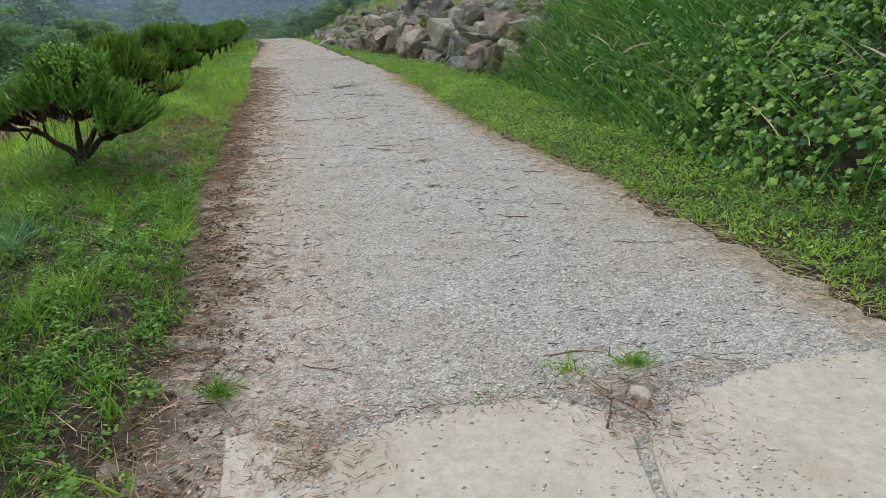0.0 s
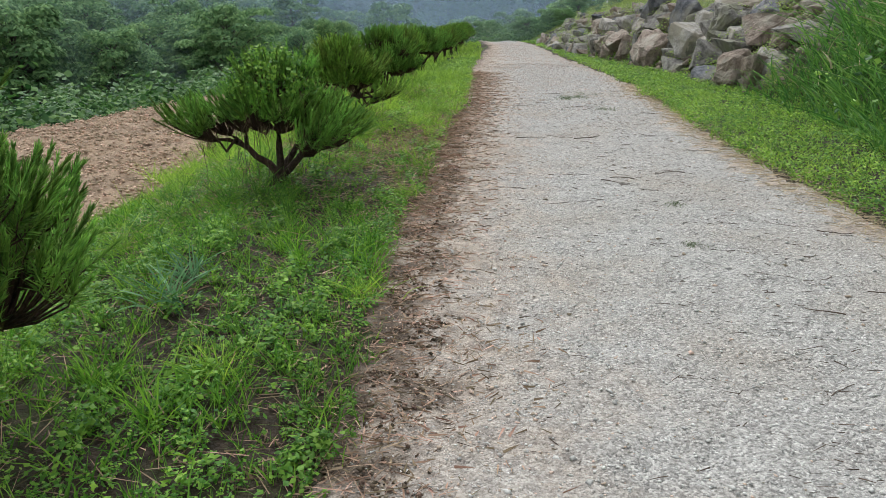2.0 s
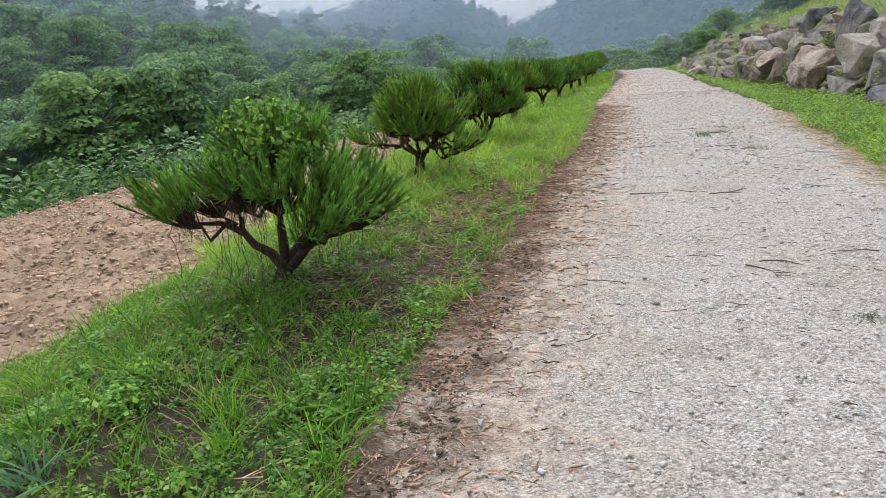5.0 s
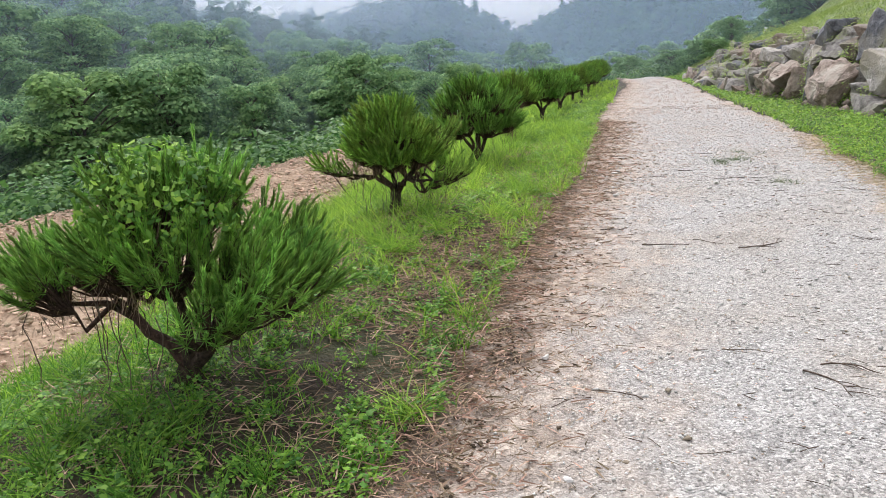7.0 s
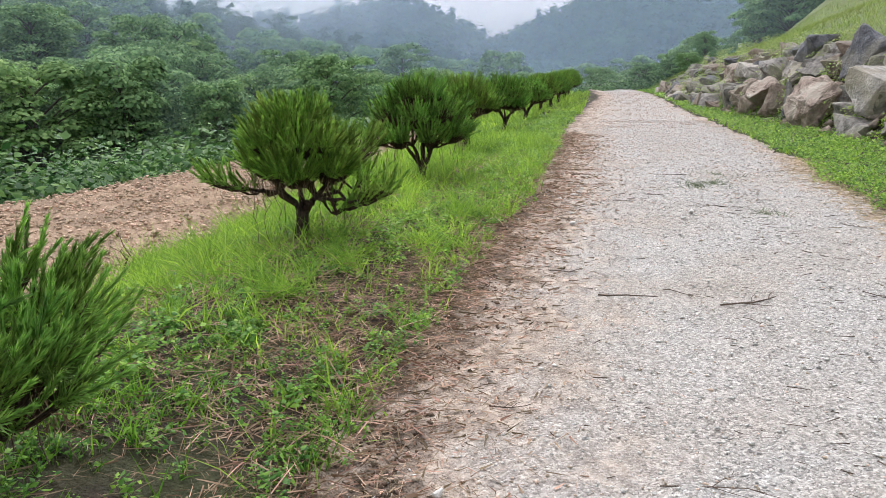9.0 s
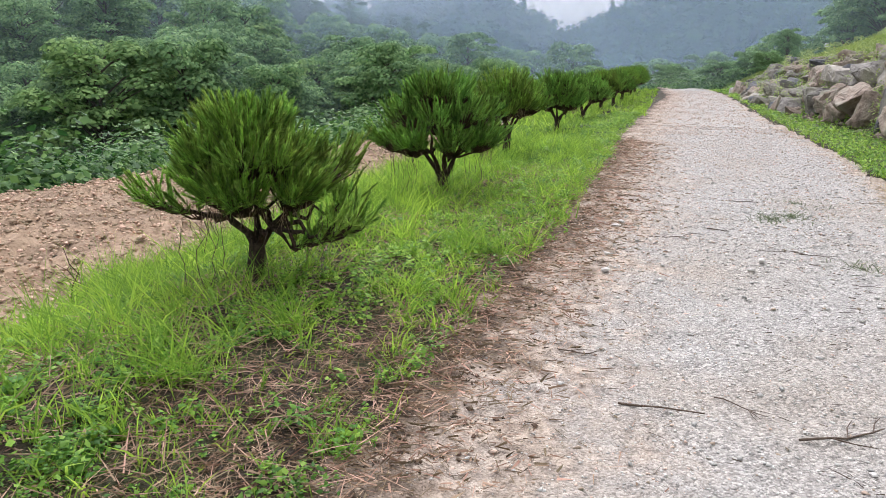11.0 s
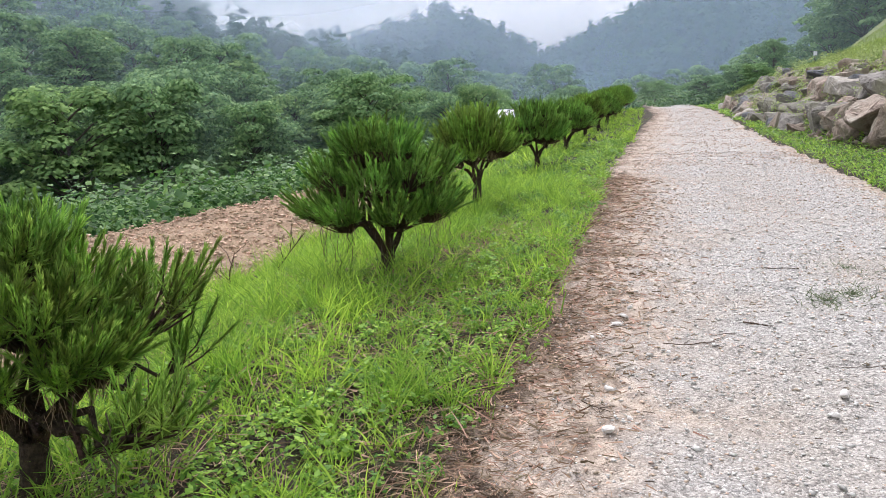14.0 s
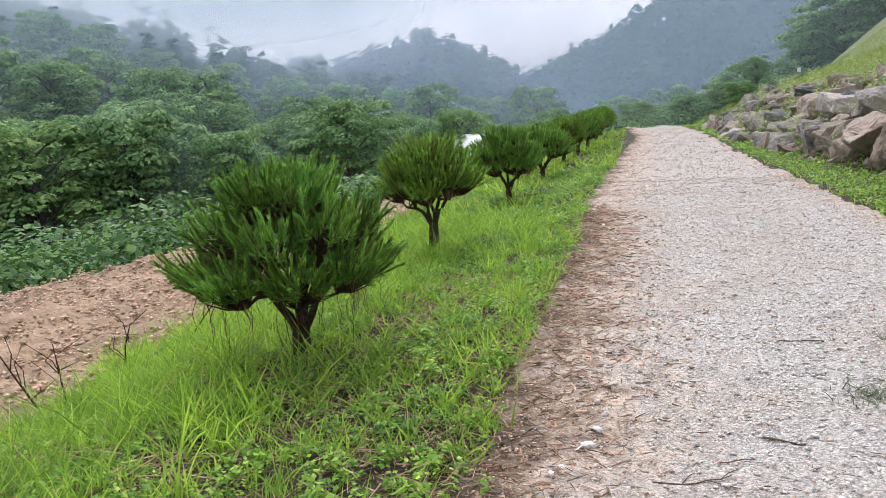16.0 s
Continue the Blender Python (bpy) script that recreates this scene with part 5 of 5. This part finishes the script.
def edge_soil():
    """Dark crumbs of soil heaped where the bank meets the gravel."""
    rng = np.random.default_rng(93)
    n = 16000
    y = rng.uniform(0.2, 13, n)
    x = road_left(y) + 0.1 + 0.1 * wave(y, y * 0, 62, 0.7) + rng.normal(size=n) * 0.13
    keep = (wave(x, y, 63, 0.35) > -0.1) & (rng.uniform(size=n) < np.interp(y, [0, 5, 8, 13], [1, 1, 0.6, 0.3]))
    x, y = x[keep], y[keep]
    size = 0.008 + 0.024 * rng.uniform(size=len(x)) ** 3
    z = np.where(x > road_left(y), road_top(x, y), height(x, y)) + size * 0.15
    v, f = pebbles(np.stack([x, y, z], 1), size, rng, 0.7)
    stuff("edge_soil", mesh_of("edge_soil", v, f, DAMP_CLOD), "dark damp soil crumbs along the bank side of the track", "soil")


edge_soil()
bank_grass()
bank_weeds()
right_verge()
reeds()
vine_thicket()
slope_cover()
gravel()
litter()
clods()

# ---- the broken end of the concrete paving ----


def slab(outline, thick, label):
    """A cast slab with a ragged broken edge."""
    bm = bmesh.new()
    rng = random.Random(5)
    pts = []
    for k, (a, b) in enumerate(zip(outline, outline[1:] + outline[:1])):
        steps = max(1, int(math.dist(a, b) / 0.07))
        for s in range(steps):
            f = s / steps
            jag = 0.022 if a[1] > 0.9 and b[1] > 0.9 else 0.006
            pts.append((a[0] + (b[0] - a[0]) * f + rng.uniform(-jag, jag), a[1] + (b[1] - a[1]) * f + rng.uniform(-jag, jag)))
    verts = [bm.verts.new((x, y, 0.022)) for x, y in pts]
    face = bm.faces.new(verts)
    out = bmesh.ops.extrude_face_region(bm, geom=[face])
    bmesh.ops.translate(bm, verts=[v for v in out["geom"] if isinstance(v, bmesh.types.BMVert)], vec=(0, 0, -thick))
    bmesh.ops.recalc_face_normals(bm, faces=bm.faces[:])
    bmesh.ops.bevel(bm, geom=[e for e in bm.edges if all(v.co.z > 0 for v in e.verts)], offset=0.007, segments=1, affect="EDGES")
    me = bpy.data.meshes.new("concrete_slab")
    bm.to_mesh(me)
    bm.free()
    me.materials.append(CONCRETE)
    return tagged(new("concrete_slab", me), label, "concrete slab", "broken paving")


slab([(-1.06, -8), (0.42, -8), (0.4, 0.7), (0.5, 1.04), (0.47, 1.21), (0.31, 1.37), (-0.03, 1.42), (-0.41, 1.39), (-0.6, 1.26), (-0.82, 1.3), (-0.95, 1.43), (-1.06, 1.43)], 0.12, "pale weathered concrete slab with a crumbled edge")
slab([(0.46, -8), (2.4, -8), (2.45, 1.38), (1.9, 1.41), (1.55, 1.4), (1.19, 1.36), (0.95, 1.29), (0.7, 1.17), (0.56, 1.0), (0.45, 0.7)], 0.12, "dusty concrete slab half buried in gravel")


def rubble(seed, x, y, size, mat, label, category, name, sink=0.3):
    rng = np.random.default_rng(seed)
    bm = bmesh.new()
    for p in unit(rng.normal(size=(12, 3))):
        bm.verts.new(p * np.array([1.2, 0.9, 0.7]) * size / 2 * rng.uniform(0.85, 1.1))
    hull = bmesh.ops.convex_hull(bm, input=bm.verts[:])
    bmesh.ops.delete(bm, geom=[g for g in hull["geom_interior"] if isinstance(g, bmesh.types.BMVert)], context="VERTS")
    bmesh.ops.bevel(bm, geom=bm.edges[:], offset=0.08 * size, segments=1, affect="EDGES")
    me = bpy.data.meshes.new(name)
    bm.to_mesh(me)
    bm.free()
    me.materials.append(mat)
    ob = tagged(new(name, me), label, category)
    ob.matrix_basis = pose(x, y, float(road_top(x, y)) + size * (0.35 - sink * 0.5), rng.normal() * 10, rng.normal() * 10, rng.uniform(0, 360))
    return ob


rubble(1, 0.67, 1.3, 0.13, CONCRETE, "broken lump of concrete beside a grass tuft", "rubble", "concrete_lump")
rubble(2, 0.56, 1.22, 0.05, CONCRETE, "small broken piece of concrete", "rubble", "concrete_lump")
STONES_AT = [(-0.61, 11.89, 0.07), (-0.59, 11.45, 0.075), (0.48, 11.98, 0.07), (0.4, 11.77, 0.05), (-0.5, 11.6, 0.04), (-0.42, 12.4, 0.05), (-0.75, 12.6, 0.05),
             (-0.62, 12.9, 0.07), (-0.58, 13.05, 0.055), (-0.55, 13.2, 0.05), (-0.6, 13.35, 0.045), (0.1, 13.6, 0.05), (1.3, 13.2, 0.05), (0.7, 14.8, 0.05), (-0.3, 9.9, 0.035),
             (-0.9, 7.2, 0.05), (-0.7, 6.1, 0.045), (-1.0, 5.0, 0.04), (0.2, 10.4, 0.035), (0.9, 10.9, 0.04), (1.5, 11.6, 0.05), (-0.3, 14.6, 0.05), (0.3, 15.4, 0.05), (1.6, 9.2, 0.04)]
for k, (x, y, s) in enumerate(STONES_AT):
    tagged(rubble(20 + k, x, y, s, PALE_STONE, "loose pale stone lying on the gravel track", "stone", "loose_stone"), group="loose stones")


def tuft(x, y, count, tall, mat, label, wide=0.08, name="grass_tuft", broad=1.0):
    rng = np.random.default_rng(int(abs(x) * 1000 + y * 77))
    q, r = rng.uniform(0, 6.28, count), np.abs(rng.normal(size=count)) * wide
    px, py = np.cos(q) * r, np.sin(q) * r
    v, f = blades(np.stack([px, py, np.zeros(count) - 0.01], 1), upright(rng, count, 0.5), tall * rng.uniform(0.5, 1.2, count), broad * rng.uniform(0.003, 0.007, count), rng.uniform(0.2, 0.8, count), rng, 4)
    ob = tagged(new(name, mesh_of(name, v, f, mat)), label, "grass tuft", kind="stuff")
    z = float(road_top(x, y)) if road_left(y) < x < road_right(y) else float(height(x, y))
    ob.matrix_basis = pose(x, y, z)
    return ob


tuft(0.8, 1.6, 190, 0.1, DEEP_GRASS, "bright grass tuft growing from the broken paving", 0.05)
tuft(0.47, 1.62, 90, 0.07, GRASS, "thin grass at the crumbled concrete edge", 0.08)
tuft(0.02, 1.46, 60, 0.06, GRASS, "thin grass at the crumbled concrete edge", 0.08)
tuft(-1.1, 1.82, 120, 0.13, DEEP_GRASS, "upright grass tuft at the track edge", 0.03)
DUSTY_WEED = foliage("dusty_weed", (0.13, 0.175, 0.095), (0.25, 0.3, 0.17), island=0.4, translucent=0.3, scale=3.0)
BLUE_BLADE = foliage("bluish_blade", (0.1, 0.24, 0.11), (0.22, 0.42, 0.2), island=0.3, translucent=0.3, scale=3.0)
tuft(-2.49, 3.92, 46, 0.3, BLUE_BLADE, "bluish-green clump of long blades on the bank", 0.07, "blade_clump", 2.6)
tuft(-2.54, 4.26, 40, 0.26, BLUE_BLADE, "bluish-green clump of long blades on the bank", 0.06, "blade_clump", 2.6)
tuft(-2.09, 9.69, 150, 0.3, GRASS, "tall bright grass clump below a pine shrub", 0.1)
tuft(-1.70, 10.54, 130, 0.26, GRASS, "tall bright grass clump near the track edge", 0.09)
tuft(0.73, 13.61, 160, 0.09, DUSTY_WEED, "flattened grey-green weed patch on the gravel", 0.14)
tuft(0.67, 5.2, 80, 0.05, DUSTY_WEED, "small flattened weed on the gravel", 0.07)
tuft(0.81, 6.26, 60, 0.045, DUSTY_WEED, "small flattened weed on the gravel", 0.05)
tuft(1.04, 14.5, 260, 0.07, DUSTY_WEED, "flattened grey-green weed patch on the gravel", 0.22)
tuft(0.92, 13.75, 200, 0.07, DUSTY_WEED, "flattened grey-green weed patch on the gravel", 0.16)
tuft(1.15, 12.1, 110, 0.08, DUSTY_WEED, "sparse weed growing on the gravel", 0.13)
for x, y, n, tall in ((-2.2, 9.0, 130, 0.3), (-2.6, 9.3, 110, 0.26), (-1.55, 11.6, 150, 0.26), (-2.35, 8.9, 90, 0.28), (-3.2, 12.2, 150, 0.32), (-3.6, 14.6, 160, 0.3), (-1.45, 6.5, 90, 0.22), (-1.5, 4.2, 110, 0.2), (-2.0, 3.2, 110, 0.22), (-3.4, 5.2, 90, 0.35), (-2.9, 15.2, 140, 0.26), (-3.0, 10.0, 110, 0.28)):
    tagged(tuft(x, y, n, tall, GRASS, "taller clump of grass on the bank", 0.09), group="grass clumps")


def twig(seed, x, y, length, turn, thick, label, fork=True, mat=TWIG, rise=0.0, name="twig", on_road=True):
    """A crooked fallen twig, forked near its end."""
    rng = np.random.default_rng(seed)
    n = 7
    f = np.linspace(0, 1, n)
    bow = rng.normal() * 0.08 * length
    pts = np.stack([f * length, np.sin(f * np.pi) * bow + rng.normal(size=n) * 0.012 * length, rise * f * length + thick + rng.uniform(0, 0.006, n)], 1)
    paths = [[(p, thick * (1 - 0.6 * k / n)) for k, p in enumerate(pts)]]
    if fork:
        for s in range(int(rng.integers(1, 4))):
            k = int(rng.integers(2, n - 1))
            side = rng.choice([-1, 1]) * rng.uniform(0.12, 0.3) * length
            paths.append([(pts[k], thick * 0.6), (pts[k] + [0.14 * length, side * 0.6, 0.004 + rise * 0.1 * length], thick * 0.45), (pts[k] + [0.3 * length, side, 0.004 + rise * 0.25 * length], thick * 0.25)])
    ob = tagged(new(name, mesh_of(name, *tubes(paths, 5), mat, True)), label, "twig", "fallen twigs")
    ob.matrix_basis = pose(x, y, (float(road_top(x, y)) if on_road else float(height(x, y))), 0, 0, turn)
    return ob


FALLEN = "thin dead twig lying on the gravel"
twig(1, -0.36, 9.45, 0.36, 3, 0.006, "straight grey stick lying on the gravel", fork=False)
twig(2, 0.15, 13.1, 0.42, -22, 0.006, "forked dead twig lying on the gravel")
twig(3, 0.36, 7.2, 0.3, -62, 0.005, FALLEN)
twig(4, 0.35, 9.35, 0.4, 30, 0.006, "forked dead twig lying on the gravel")
twig(5, -0.86, 1.53, 0.22, -42, 0.006, "pale dry stalk lying on the crumbled edge", fork=False, mat=PALE_STRAW)
twig(6, 0.42, 1.78, 0.3, -8, 0.006, "dry stalk lying beside the grass tuft", fork=False, mat=LITTER)
twig(7, 0.42, 1.1, 0.34, 60, 0.006, FALLEN)
twig(8, 0.62, 1.05, 0.3, 100, 0.005, FALLEN)
rng = np.random.default_rng(91)
for k in range(46):
    y = rng.uniform(1.9, 15)
    x = rng.uniform(-0.9, 1.95)
    twig(100 + k, x, y, rng.uniform(0.1, 0.36), rng.uniform(-40, 40) + 180 * (k % 2), rng.uniform(0.002, 0.005), FALLEN)


def dry_stalk(seed, x, y, tall, lean, label):
    """A withered standing weed with forked reddish stems."""
    rng = np.random.default_rng(seed)
    top = np.array([lean, 0.05, tall])
    paths = [[(np.zeros(3) - [0, 0, 0.03], 0.009), (top * 0.5 + rng.normal(size=3) * 0.02, 0.007), (top, 0.003)]]
    for s in range(4):
        f = rng.uniform(0.2, 0.75)
        p = top * f
        paths.append([(p, 0.005), (p + [rng.normal() * 0.09, rng.normal() * 0.06, 0.12], 0.0035), (p + [rng.normal() * 0.13, rng.normal() * 0.1, 0.26], 0.002)])
    ob = tagged(new("dry_stalk", mesh_of("dry_stalk", *tubes(paths, 5), RED_BARK, True)), label, "dry weed", "dry stalks")
    ob.matrix_basis = pose(x, y, float(height(x, y)))


dry_stalk(1, -4.5, 15.4, 0.5, 0.45, "withered reddish weed stalk at the field edge")
dry_stalk(2, -4.45, 13.7, 0.66, -0.5, "forked dead branch leaning over the field edge")
dry_stalk(3, -4.5, 13.95, 0.5, -0.1, "withered reddish weed stalk at the field edge")
dry_stalk(4, -4.7, 14.8, 0.45, 0.1, "withered reddish weed stalk at the field edge")
dry_stalk(5, -4.9, 11.0, 0.4, 0.15, "withered reddish weed stalk at the field edge")


def greenhouse(x, y, z, turn):
    """A low tunnel of white sheeting on hoops, far down the valley."""
    root = tagged(new("greenhouse"), "white plastic tunnel greenhouse in the valley", "greenhouse")
    q = np.linspace(0, np.pi, 13)
    L = np.linspace(-6, 6, 9)
    Q, LL = np.meshgrid(q, L)
    v = np.stack([np.cos(Q) * 2.6, LL, np.sin(Q) * 2.2], -1).reshape(-1, 3)
    i, j = np.meshgrid(np.arange(8), np.arange(12), indexing="ij")
    f = np.stack([i * 13 + j, i * 13 + j + 1, (i + 1) * 13 + j + 1, (i + 1) * 13 + j], -1).reshape(-1, 4)
    part("cover", mesh_of("cover", v, f, SHEET_WHITE, True), root)
    for k in range(5):
        arc = [(np.array([math.cos(a) * 2.65, -6 + 3 * k, math.sin(a) * 2.25]), 0.03) for a in q]
        part("hoop", mesh_of("hoop", *tubes([arc], 5), TREE_BARK, True), root)
    root.matrix_basis = pose(x, y, z, 0, 0, turn)


gx0, gy0 = polar(-8.6, 52)
greenhouse(gx0, gy0, float(height(gx0, gy0)) - 0.1, 62)


def marker(x, y):
    root = tagged(new("marker_board"), "small white board on a post on the slope", "sign")
    part("post", mesh_of("post", *tubes([[(np.array([0, 0, -0.2]), 0.02), (np.array([0, 0, 0.6]), 0.02)]], 6), TREE_BARK), root)
    bm = bmesh.new()
    bmesh.ops.create_cube(bm, size=1, matrix=Matrix.LocRotScale((0, -0.03, 0.55), None, (0.15, 0.02, 0.18)))
    bmesh.ops.bevel(bm, geom=bm.edges[:], offset=0.006, segments=1, affect="EDGES")
    me = bpy.data.meshes.new("board")
    bm.to_mesh(me)
    bm.free()
    me.materials.append(SHEET_WHITE)
    part("board", me, root)
    root.matrix_basis = pose(x, y, float(height(x, y)))


marker(6.5, 45.5)
lone = copy_thing(fine_trees[1], pose(5.4, 49.3, float(height(5.4, 49.3)), 0, 0, 40))
lone.scale = (0.18, 0.18, 0.26)
tagged(lone, "slender young tree where the track bends")
for x, y, s in ((3.4, 47.0, 0.2), (2.0, 50.0, 0.24), (-0.3, 52.0, 0.25), (3.9, 43.5, 0.15)):
    bush = copy_thing(fine_trees[1], pose(x, y, float(height(x, y)) - 0.35, 0, 0, 90 * x))
    bush.scale = (s * 1.25, s * 1.25, s)
    tagged(bush, "round green bush where the track bends")
